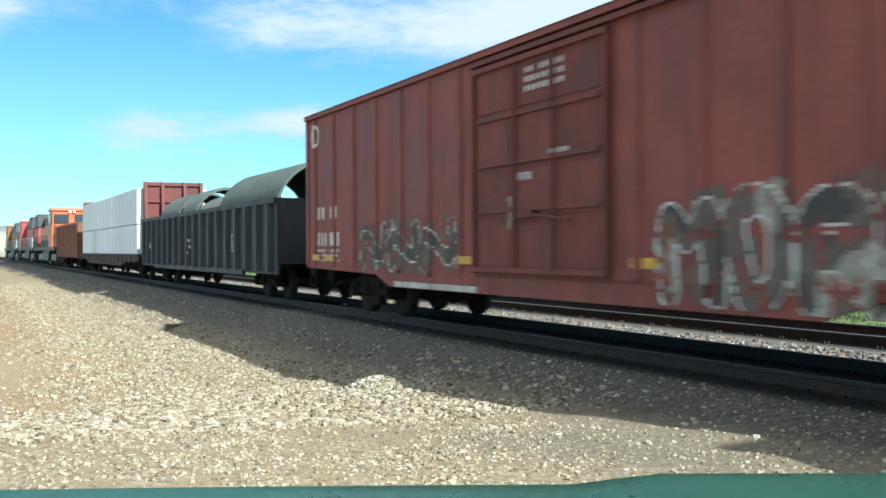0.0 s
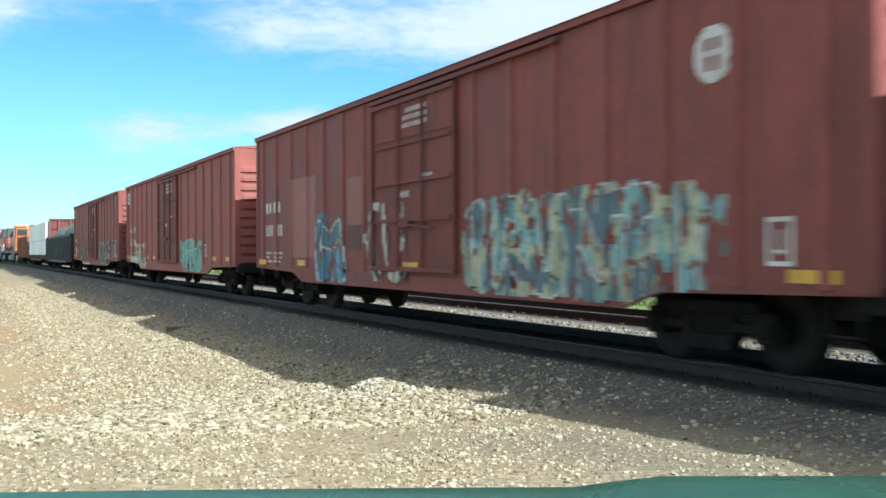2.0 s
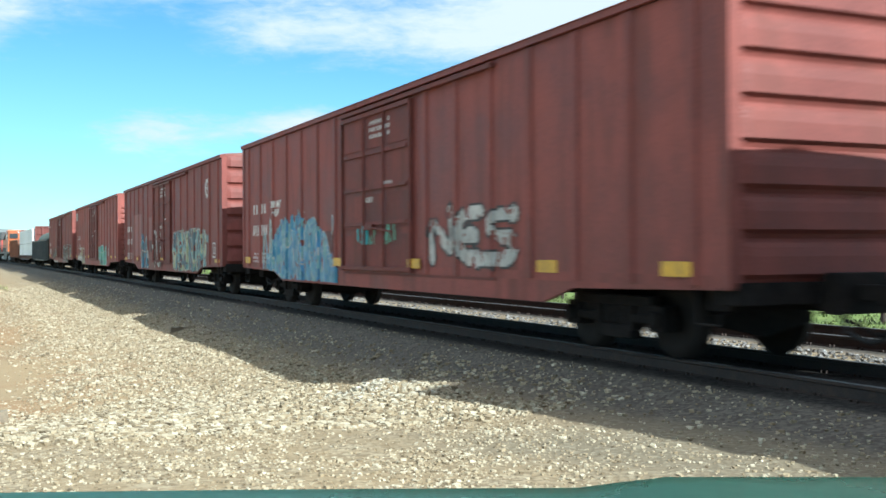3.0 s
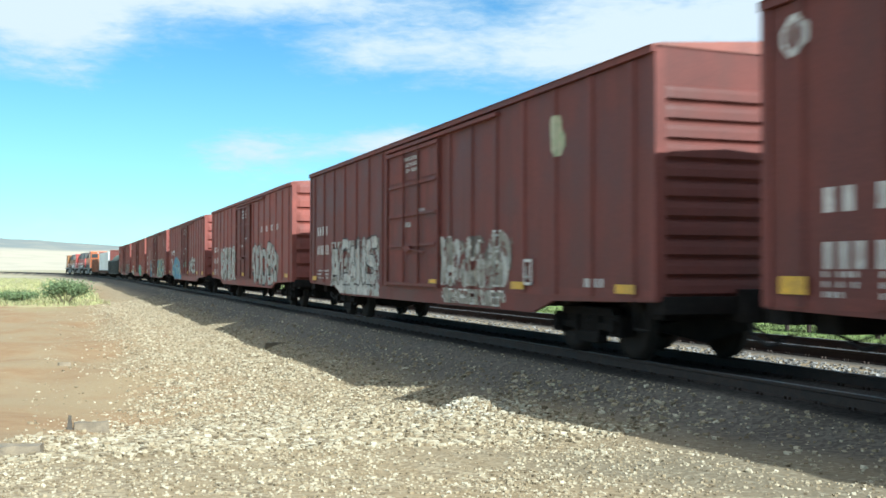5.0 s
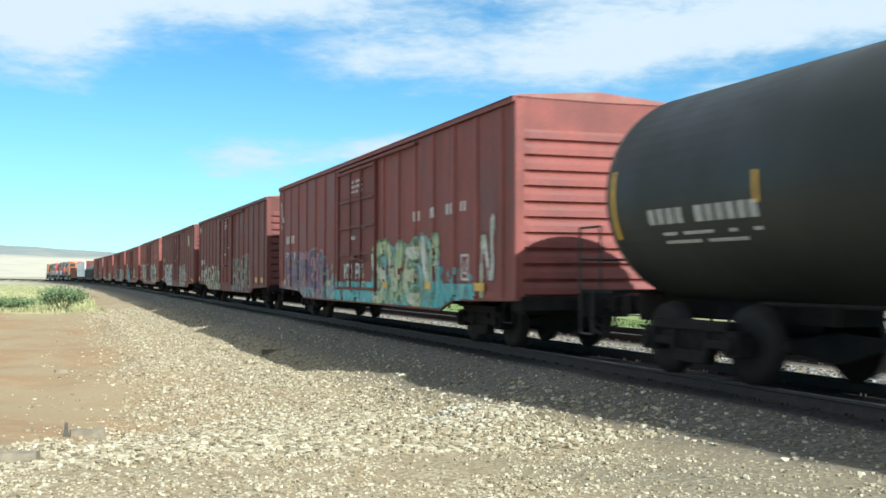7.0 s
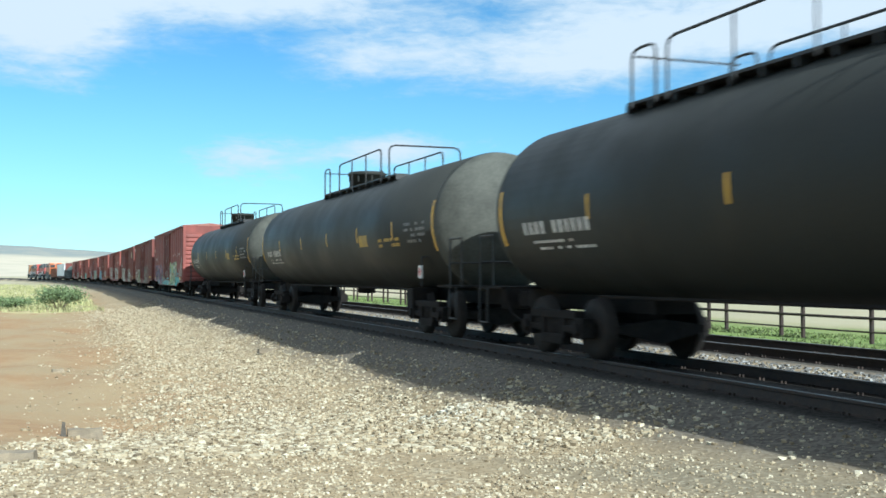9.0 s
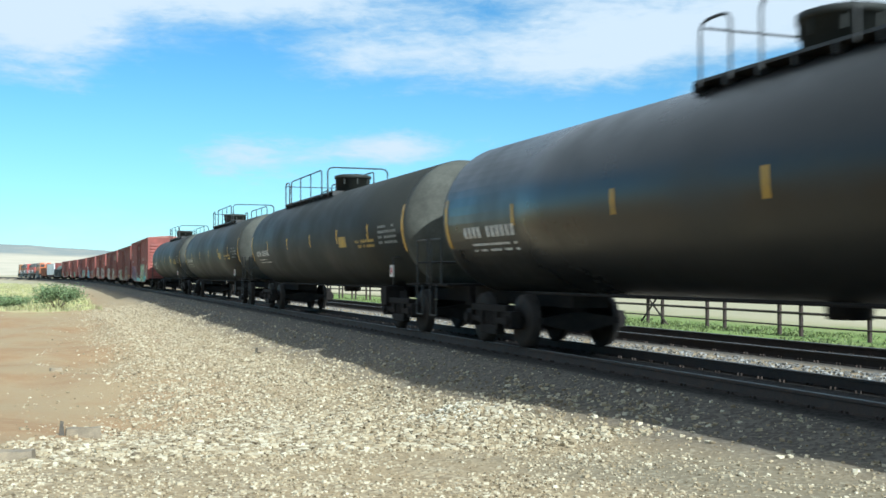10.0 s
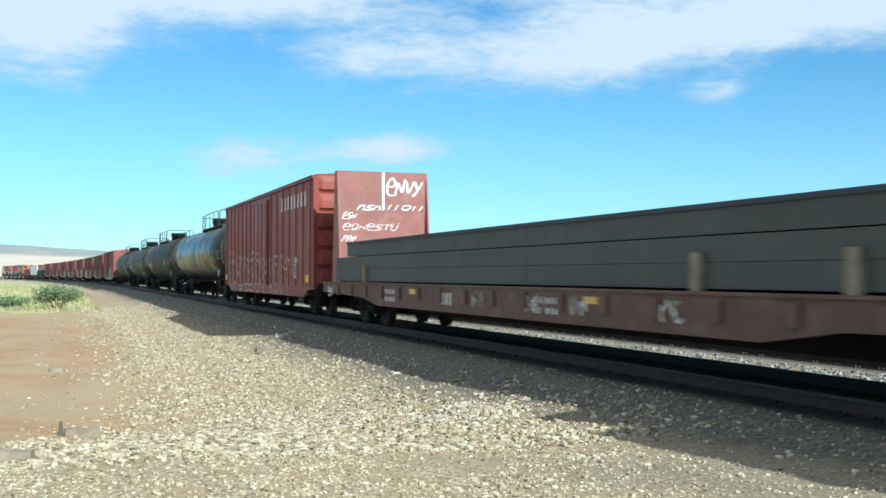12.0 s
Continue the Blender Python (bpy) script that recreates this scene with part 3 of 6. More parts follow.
def add_truck(car, y):
    t = part("truck", shared("truck", bolster_mesh, UNDER), parent=car, at=pose(0, y, 0))
    wheel, axle = shared("wheel", wheel_mesh, STEEL), shared("axle", axle_mesh, STEEL)
    frame_me = shared("side_frame", side_frame_mesh, UNDER, 0.012)
    spring, beam = shared("spring", spring_mesh, UNDER), shared("brake_beam", brake_beam_mesh, UNDER)
    for s in (-1, 1):
        part("side_frame", frame_me, parent=t, at=pose(s * 1.0, 0, 0))
        for q in (-0.16, 0, 0.16):
            part("spring", spring, parent=t, at=pose(s * 1.0, q, 0))
        part("axle", axle, parent=t, at=pose(0, s * 0.89, 0.457))
        # Brake beams are added here to block the light between the wheels.
        part("brake_beam", beam, parent=t, at=pose(0, s * 0.34, 0))
        part("brake_beam", beam, parent=t, at=pose(0, s * 1.40, 0))
        for q in (-0.89, 0.89):
            part("wheel", wheel, parent=t, at=pose(s * 0.752, q, 0, 0, 0, 180 if s > 0 else 0) @ pose(0, 0, 0.457))


def coupler_mesh(bm):
    box(bm, -0.09, 0.09, 0.0, 0.62, 0.74, 0.90)
    box(bm, -0.17, 0.06, 0.55, 0.86, 0.68, 0.96, 0.02)
    box(bm, 0.0, 0.17, 0.60, 0.80, 0.70, 0.94, 0.02)
    box(bm, -0.30, 0.30, -0.25, 0.06, 0.62, 1.00)
    tube(bm, [(0.32, 0.05, 0.82), (0.34, 0.35, 0.55), (0.30, 0.7, 0.42), (0.22, 0.95, 0.50)], 0.022)


def add_ends(car, half):
    me = shared("coupler", coupler_mesh, UNDER, 0.008)
    part("coupler", me, parent=car, at=pose(0, half, 0))
    part("coupler", me, parent=car, at=pose(0, -half, 0, 0, 0, 180))


# ---- painted writing and graffiti, laid over panels and posts ----
GLYPH = {"D": "00-04-24-43-41-20-00", "P": "00-04-34-43-32-02", "U": "04-01-10-30-41-44", "A": "00-24-40 11-31", "C": "44-24-02-20-40", "E": "40-00-04-44 02-32", "F": "00-04-44 02-32", "H": "00-04 40-44 02-42",
         "I": "20-24", "M": "00-04-22-44-40", "N": "00-04-40-44", "O": "20-02-24-42-20", "R": "00-04-34-43-32-02 22-40", "S": "00-30-41-32-12-03-14-44", "n": "00-03-14-34-43-40", "m": "00-03-14-22-34-43-40", "p": "10-14-34-43-32-12",
         "T": "20-24 04-44", "V": "04-20-44", "Y": "04-22-44 22-20", "e": "02-42-43-34-14-03-01-10-40", "y": "03-21-43 21-00", "-": "00-04 30-34",
         "/": "00-14-30-44", "u": "04-01-10-30-41-44", "o": "10-03-14-34-43-30-10"}


def strokes(word, y0, y1, z0, z1, lean=0.0, wave=0.0, soft=0):
    out, k = [], len(word)
    for i, ch in enumerate(word):
        if ch == " ":
            continue
        for line in GLYPH[ch].split():
            pts = []
            for p in line.split("-"):
                u = (i + 0.12 + 0.76 * int(p[0]) / 4) / k
                v = int(p[1]) / 4
                top = 1 + wave * math.sin(i * 2.3 + 0.7)
                pts.append((y0 + (y1 - y0) * u + lean * v, z0 + (z1 - z0) * v * top))
            for _ in range(soft):       # cut the corners
                cut = [pts[0]]
                for (a, b), (c, d) in zip(pts, pts[1:]):
                    cut += [(a * 0.75 + c * 0.25, b * 0.75 + d * 0.25), (a * 0.25 + c * 0.75, b * 0.25 + d * 0.75)]
                pts = cut + [pts[-1]]
            out += list(zip(pts, pts[1:]))
    return out


def writing(car, surface, H, word, u, w, z, h, width=0.022, material=None):
    """A short stencilled word that can be read."""
    step = 0.02
    y0, y1 = H - u, H - u - w
    ys, zs = np.arange(y1 - 0.05, y0 + 0.07, step), np.arange(z - 0.05, z + h + 0.07, step)
    yy, zz = np.meshgrid(ys[:-1] + step / 2, zs[:-1] + step / 2, indexing="ij")
    d = near_lines(strokes(word, y0, y1, z, z + h), yy, zz)
    paint(car, "lettering", d < width, ys, zs, surface, 0.004, material or WHITE, "white stencilled words")


def near_lines(segs, yy, zz):
    best = np.full(yy.shape, 9.0)
    for (ay, az), (by, bz) in segs:
        dy, dz = by - ay, bz - az
        t = np.clip(((yy - ay) * dy + (zz - az) * dz) / (dy * dy + dz * dz + 1e-9), 0, 1)
        best = np.minimum(best, np.hypot(yy - ay - t * dy, zz - az - t * dz))
    return best


def paint(car, name, mask, ys, zs, surface, lift, material, label=""):
    """Paint as a thin skin on the car's side: the cells of a fine grid that the mask picks, laid on the panel or on the post under them."""
    ny, nz = len(ys), len(zs)
    xx = np.array([surface(y) for y in ys]) - lift
    ids = -np.ones((ny, nz), dtype=int)
    js, ks = np.nonzero(mask)
    verts, faces = [], []

    def vid(j, k):
        if ids[j, k] < 0:
            ids[j, k] = len(verts)
            verts.append((xx[j], ys[j], zs[k]))
        return ids[j, k]
    for j, k in zip(js, ks):
        faces.append((vid(j, k), vid(j, k + 1), vid(j + 1, k + 1), vid(j + 1, k)))
    if not faces:
        return None
    me = bpy.data.meshes.new(name)
    me.from_pydata(verts, [], faces)
    me.materials.append(material)
    return part(name, me, parent=car, label=label)


COATS = {}


def sill_z(u, L):
    """Lower edge of a box car's side, which hangs deeper between the trucks."""
    return float(np.interp(u, [0, 2.9, 3.6, L - 3.6, L - 2.9, L], [0.88, 0.82, 0.63, 0.63, 0.82, 0.88]))


def mural(car, surface, H, u0, u1, z0, z1, word="", back=(), fills=(), line=None, shape="block", width=0.12, edge=0.035, worn=0.30,
          lean=0.08, wave=0.08, step=0.034, label="", clip=True, streak=5.0, soft=2):
    """A sprayed piece as one skin of paint; u runs from the leading end. back and fills hold paints, None leaves the car bare."""
    pad = 0.22
    ys, zs = np.arange(H - u1 - pad, H - u0 + pad, step), np.arange(z0 - 0.08, z1 + pad, step)
    yc, zc = ys[:-1] + step / 2, zs[:-1] + step / 2
    yy, zz = np.meshgrid(yc, zc, indexing="ij")

    def field(fy, fz, k):
        return np.array([[noise.noise(Vector((a * fy, b * fz, k + u0 * 1.3))) for b in zc] for a in yc])
    rough, run, blot = field(2.6, 2.6, 1), field(streak, 0.9, 5), field(1.7, 1.5, 9)
    flecks = field(7, 4, 13) + 0.5 * field(19, 12, 17)
    a = (yy - (H - (u0 + u1) / 2)) / ((u1 - u0) / 2)        # +1 towards the leading end
    v = (zz - z0) / (z1 - z0)
    if shape == "mound":
        top = 1 - np.abs(a + 0.05) ** 2.6 * 0.95 + 0.22 * run
        body = (v < top) & (np.abs(a) < 1.0 + 0.1 * rough)
    elif shape == "fringe":
        body = (v < 0.62 + 0.9 * run) & (np.abs(a) < 1.0)
    elif shape == "panel":
        body = (np.abs(a) < 1.0) & (v < 1.0)
    else:
        body = (np.abs(a) ** 4 + np.abs(2 * v - 1) ** 4 + 1.0 * rough < 1.0)
    pick = np.full(yy.shape, -1)
    paints = []

    def lay(mask, choice, level):
        if not choice:
            return
        n = len(choice)
        which = np.clip(((level + 0.5) * n).astype(int), 0, n - 1)
        for k, m in enumerate(choice):
            here = mask & (which == k)
            if m is None:
                pick[here] = -1
                continue
            if m not in paints:
                paints.append(m)
            pick[here] = paints.index(m)
    lay(body, back, 0.75 * run + 0.6 * blot)
    if word:
        d = near_lines(strokes(word, H - u0 - 0.05, H - u1 + 0.05, z0 + width + 0.03, z1 - width - 0.03, lean, wave, soft), yy, zz) + min(0.04, width) * rough
        if line is not None:
            lay(d < width + edge, (line,), blot)
        lay(d < width, fills, 0.9 * blot + 0.5 * run)
    pick[flecks < -worn] = -1
    if clip:
        low = np.array([sill_z(H - y, 2 * H) for y in yc])
        pick[zz < low[:, None]] = -1
    pick[zz < z0 - 0.05] = -1
    COATS[car.name] = COATS.get(car.name, 0) + 1
    xx = np.array([surface(y) for y in ys]) - 0.007 - 0.0012 * COATS[car.name]
    ids, verts, faces, slots = {}, [], [], []
    for j, k in zip(*np.nonzero(pick >= 0)):
        quad = []
        for q in ((j, k), (j, k + 1), (j + 1, k + 1), (j + 1, k)):
            if q not in ids:
                ids[q] = len(verts)
                verts.append((xx[q[0]], ys[q[0]], zs[q[1]]))
            quad.append(ids[q])
        faces.append(quad)
        slots.append(int(pick[j, k]))
    me = bpy.data.meshes.new("graffiti")
    me.from_pydata(verts, [], faces)
    for m in paints:
        me.materials.append(m)
    me.polygons.foreach_set("material_index", slots)
    part("graffiti", me, parent=car, label=label)


def marks(bm, surface, y0, y1, z0, z1, rows, letters, rnd, gap=0.7):
    """Stencilled lettering too small to read: rows of short bars."""
    hz = (z1 - z0) / (rows + gap * (rows - 1))
    for r in range(rows):
        z = z1 - r * hz * (1 + gap)
        wy = (y1 - y0) / (letters + gap * (letters - 1))
        for i in range(letters):
            if rows > 1 and rnd.random() < 0.12:
                continue
            a = y0 + i * wy * (1 + gap)
            x = surface(a + wy / 2) - 0.004
            box(bm, x, x + 0.003, a + 0.1 * wy, a + 0.9 * wy, z - hz, z)


SILVER = mat("graffiti_silver", (0.44, 0.43, 0.39), 0.6, vary=0.2, scale=3, dirt=(0.19, 0.13, 0.10), dirt_amount=0.6)
CHALK = mat("graffiti_white", (0.55, 0.53, 0.48), 0.7, vary=0.2, scale=3, dirt=(0.24, 0.15, 0.12), dirt_amount=0.6)
CREAM = mat("graffiti_cream", (0.45, 0.43, 0.28), 0.6, vary=0.25, scale=3, dirt=(0.20, 0.30, 0.14), dirt_amount=0.7)
INK = mat("graffiti_black", (0.035, 0.032, 0.03), 0.6, vary=0.3, scale=3, dirt=(0.12, 0.07, 0.06), dirt_amount=0.4)
TEAL = mat("graffiti_teal", (0.06, 0.34, 0.36), 0.55, vary=0.3, scale=2.5, dirt=(0.20, 0.42, 0.40), dirt_amount=0.5)
MINT = mat("graffiti_mint", (0.16, 0.38, 0.26), 0.6, vary=0.25, scale=3, dirt=(0.30, 0.45, 0.36), dirt_amount=0.5)
BLUE = mat("graffiti_blue", (0.075, 0.22, 0.42), 0.55, vary=0.3, scale=2.5, dirt=(0.22, 0.38, 0.46), dirt_amount=0.7)
SKY = mat("graffiti_pale_blue", (0.22, 0.38, 0.44), 0.6, vary=0.25, scale=3, dirt=(0.08, 0.22, 0.38), dirt_amount=0.6)
PURPLE = mat("graffiti_purple", (0.085, 0.045, 0.115), 0.6, vary=0.3, scale=3, dirt=(0.20, 0.10, 0.20), dirt_amount=0.5)
MAUVE = mat("graffiti_mauve", (0.30, 0.15, 0.20), 0.6, vary=0.25, scale=3, dirt=(0.16, 0.09, 0.16), dirt_amount=0.5)
DULL = mat("graffiti_dull_grey", (0.115, 0.095, 0.075), 0.7, vary=0.3, scale=3, dirt=(0.11, 0.07, 0.055), dirt_amount=0.6)
FOREST = mat("graffiti_dark_green", (0.10, 0.16, 0.085), 0.6, vary=0.3, scale=3, dirt=(0.34, 0.38, 0.22), dirt_amount=0.5)
LIME = mat("graffiti_lime", (0.36, 0.42, 0.20), 0.6, vary=0.25, scale=3, dirt=(0.10, 0.34, 0.34), dirt_amount=0.5)
WORN = mat("graffiti_worn_white", (0.27, 0.25, 0.205), 0.7, vary=0.3, scale=5, dirt=(0.14, 0.09, 0.07), dirt_amount=0.6)
SLATE = mat("graffiti_slate_blue", (0.105, 0.165, 0.190), 0.65, vary=0.3, scale=3, dirt=(0.12, 0.08, 0.07), dirt_amount=0.6)
AQUA = mat("graffiti_pale_aqua", (0.22, 0.38, 0.37), 0.65, vary=0.25, scale=3, dirt=(0.10, 0.26, 0.28), dirt_amount=0.5)
AZURE = mat("graffiti_azure", (0.050, 0.200, 0.330), 0.6, vary=0.3, scale=3, dirt=(0.10, 0.26, 0.32), dirt_amount=0.6)
PINK = mat("graffiti_pink", (0.36, 0.17, 0.18), 0.65, vary=0.25, scale=3, dirt=(0.18, 0.09, 0.11), dirt_amount=0.5)


# ---- box cars ----
def end_mesh(width, z0, z1, ribs, depth):
    """The pressed steel end: ribs that swell outwards and break off sharply below, running out towards the corners."""
    bm = bmesh.new()
    nx, nz = 14, ribs * 10
    grid = []
    for k in range(nz + 1):
        f = k / nz * ribs
        ph = f - math.floor(f + 1e-6)
        swell = 0.0 if k in (0, nz) or (ribs > 9 and f > ribs - 2.2) else float(np.interp(ph, [0, 0.09, 0.2, 0.6, 0.85, 1.0], [0.0, 0.15, 1.0, 0.85, 0.55, 0.0]))
        row = []
        for i in range(nx + 1):
            x = -width + 2 * width * i / nx
            run = smooth(width - 0.02, width - 0.22, abs(x))
            row.append(bm.verts.new((x, depth * swell * run, z0 + (z1 - z0) * k / nz)))
        grid.append(row)
    for a, b in zip(grid, grid[1:]):
        for i in range(nx):
            bm.faces.new((a[i], a[i + 1], b[i + 1], b[i]))
    back = [bm.verts.new((x, -0.08, z)) for x, z in ((-width, z0), (width, z0), (width, z1), (-width, z1))]
    bm.faces.new(back)
    return bm


def box_car(label, paint_mat, L=19.1, top=4.04, doors=((7.95, 11.25),), ribs=13, group="box cars of the train", roof=None, sill=(2.9, 3.6), plain=False):
    """A ribbed steel box car. y = 0 is its middle, +y the leading end; the near side is at -x."""
    H = L / 2
    car = thing("box_car", label, "box car", group)
    P, O = 1.512, 1.55           # panel and post planes
    spans, last = [], 0.0
    for a, b in doors:
        spans.append((last, a))
        last = b
    spans.append((last, L))
    places = []
    for a, b in spans:
        k = max(1, round((b - a) / (L / 17.0)))
        places += [a + (b - a) * (i + 0.5) / k for i in range(k)]
    places = [p for p in places if 0.25 < p < L - 0.25]

    def surface(y):
        u = H - y
        if any(abs(u - p) < 0.085 for p in places):
            return -O
        if any(a < u < b for a, b in doors):
            return -1.556
        return -P
    bm = bmesh.new()
    for s in (-1, 1):       # side sheets with the deeper sill between the trucks
        prof = [(-H, 0.86), (-H + sill[0], 0.80), (-H + sill[1], 0.60), (H - sill[1], 0.60), (H - sill[0], 0.80), (H, 0.86), (H, top - 0.10), (-H, top - 0.10)]
        a = [bm.verts.new((s * P, y, z)) for y, z in prof]
        b = [bm.verts.new((s * (P - 0.06), y, z)) for y, z in prof]
        bm.faces.new(a), bm.faces.new(b)
        for i in range(8):
            bm.faces.new((a[i], a[(i + 1) % 8], b[(i + 1) % 8], b[i]))
    box(bm, -P + 0.06, P - 0.06, -H + 0.02, H - 0.02, 0.98, 1.08)
    part("body", bm, paint_mat, car)
    bm = bmesh.new()
    for s in (-1, 1):
        box(bm, s * O - 0.04, s * O + 0.025, -H, H, top - 0.09, top) if s > 0 else box(bm, s * O - 0.025, s * O + 0.04, -H, H, top - 0.09, top)
        box(bm, s * 1.49 - 0.025, s * 1.49 + 0.025, -H, H, 0.88, 1.0)
        for q in (-1, 1):
            box(bm, s * 1.46 - 0.075, s * 1.46 + 0.075, q * (H - 0.06) - 0.075, q * (H - 0.06) + 0.075, 0.88, top - 0.05)
    part("frame", bm, paint_mat, car)
    bm = bmesh.new()
    ridge = top + 0.15
    a = [(-1.60, top), (-1.45, top + 0.035), (0, ridge), (1.45, top + 0.035), (1.60, top), (0, top - 0.02)]
    strip(bm, a, -H, H)
    for i in range(int(L / 1.2)):
        y = -H + 0.6 + 1.2 * i
        strip(bm, [(-1.36, top + 0.035), (0, ridge - 0.004), (1.36, top + 0.035), (1.36, top + 0.06), (0, ridge + 0.030), (-1.36, top + 0.06)], y - 0.04, y + 0.04)
    part("roof", bm, roof or ROOF, car, "dusty ribbed steel roof")
    for s in (1, -1):
        part("end_panel", end_cached(ribs, top, paint_mat), parent=car,
             at=pose(0, s * (H - 0.02), 0, 0, 0, 0 if s > 0 else 180))
    post = shared("side_post/%.2f/%s" % (top, paint_mat.name),
                  lambda b: strip_up(b, [(-0.085, 0), (-0.055, -0.038), (0.055, -0.038), (0.085, 0)], 0.90, top - 0.11), paint_mat)
    for p in places:
        part("side_post", post, parent=car, at=pose(-P, H - p, 0))
        part("side_post", post, parent=car, at=pose(P, H - p, 0, 0, 0, 180))
    for a, b in doors:
        for s in (-1, 1):
            add_door(car, paint_mat if plain else DOOR, H - b, H - a, top, s, plain)
    bm = bmesh.new()
    box(bm, -0.32, 0.32, -H + 0.1, H - 0.1, 0.66, 1.0)
    for i in range(7):
        y = -H + 5.0 + (L - 10.0) * i / 6
        box(bm, -1.4, 1.4, y - 0.06, y + 0.06, 0.78, 0.99)
    rod(bm, (-0.75, 0.8, 0.72), (-0.75, 2.0, 0.72), 0.2, 12)
    box(bm, 0.5, 0.9, -2.2, -1.7, 0.55, 0.9)
    rod(bm, (-0.5, -H + 3.4, 0.7), (-0.5, H - 3.4, 0.66), 0.03)
    part("underframe", bm, UNDER, car)
    for q in (-1, 1):
        add_truck(car, q * (H - (2.65 if L > 18 else 1.9)))
    add_ends(car, H)
    for q in (-1, 1):
        for k in range(7):
            part("end_rung", shared("end_rung", end_rung_mesh, paint_mat), parent=car, at=pose(-q * 1.22, q * (H + 0.03), 1.05 + 0.4 * k, 0, 0, 0 if q > 0 else 180))
        part("end_sill", shared("end_sill", end_sill_mesh, UNDER, 0.01), parent=car, at=pose(0, q * H, 0, 0, 0, 0 if q > 0 else 180))
        part("uncoupling_lever", shared("uncoupling_lever", lever_mesh, UNDER), parent=car, at=pose(0, q * H, 0, 0, 0, 0 if q > 0 else 180))
        part("air_hose", shared("air_hose", hose_mesh, RUBBER), parent=car, at=pose(0, q * H, 0, 0, 0, 0 if q > 0 else 180))
        step = shared("sill_step", sill_step_mesh, UNDER)
        for s in (-1, 1):
            part("sill_step", step, parent=car, at=pose(s * 1.5, q * (H - 0.36), 0))
    return car, surface, H


def strip_up(bm, prof, z0, z1):
    """A hat section standing upright; prof holds (along, out)."""
    a = [bm.verts.new((x, y, z0)) for y, x in prof]
    b = [bm.verts.new((x, y, z1)) for y, x in prof]
    for i in range(len(prof)):
        j = (i + 1) % len(prof)
        bm.faces.new((a[i], a[j], b[j], b[i]))
    bm.faces.new(a), bm.faces.new(b)


def end_cached(ribs, top, m):
    key = "end_panel/%d/%.2f/%s" % (ribs, top, m.name)
    if key not in CACHE:
        CACHE[key] = mesh_of("end_panel", end_mesh(1.5, 0.92, top + 0.03, ribs, 0.085 if ribs < 10 else 0.055), m)
    return CACHE[key]


def end_rung_mesh(bm):
    tube(bm, [(-0.2, -0.03, 0), (-0.2, 0.09, 0), (0.2, 0.09, 0), (0.2, -0.03, 0)], 0.011)


def end_sill_mesh(bm):
    box(bm, -1.44, 1.44, -0.30, 0.03, 0.70, 0.93)
    box(bm, -0.38, 0.38, 0.0, 0.26, 0.60, 1.02, 0.02)
    box(bm, -1.2, 1.2, -0.75, -0.35, 0.62, 0.88)


def lever_mesh(bm):
    tube(bm, [(-1.42, 0.10, 0.95), (-1.36, 0.16, 0.72), (-0.5, 0.22, 0.74), (-0.1, 0.35, 0.92)], 0.016)


def hose_mesh(bm):
    tube(bm, [(0.28, 0.15, 0.72), (0.33, 0.34, 0.42), (0.30, 0.60, 0.34), (0.24, 0.78, 0.42)], 0.028)


def sill_step_mesh(bm):
    tube(bm, [(0, -0.18, 0.90), (0, -0.18, 0.50), (0, 0.18, 0.50), (0, 0.18, 0.90)], 0.016)


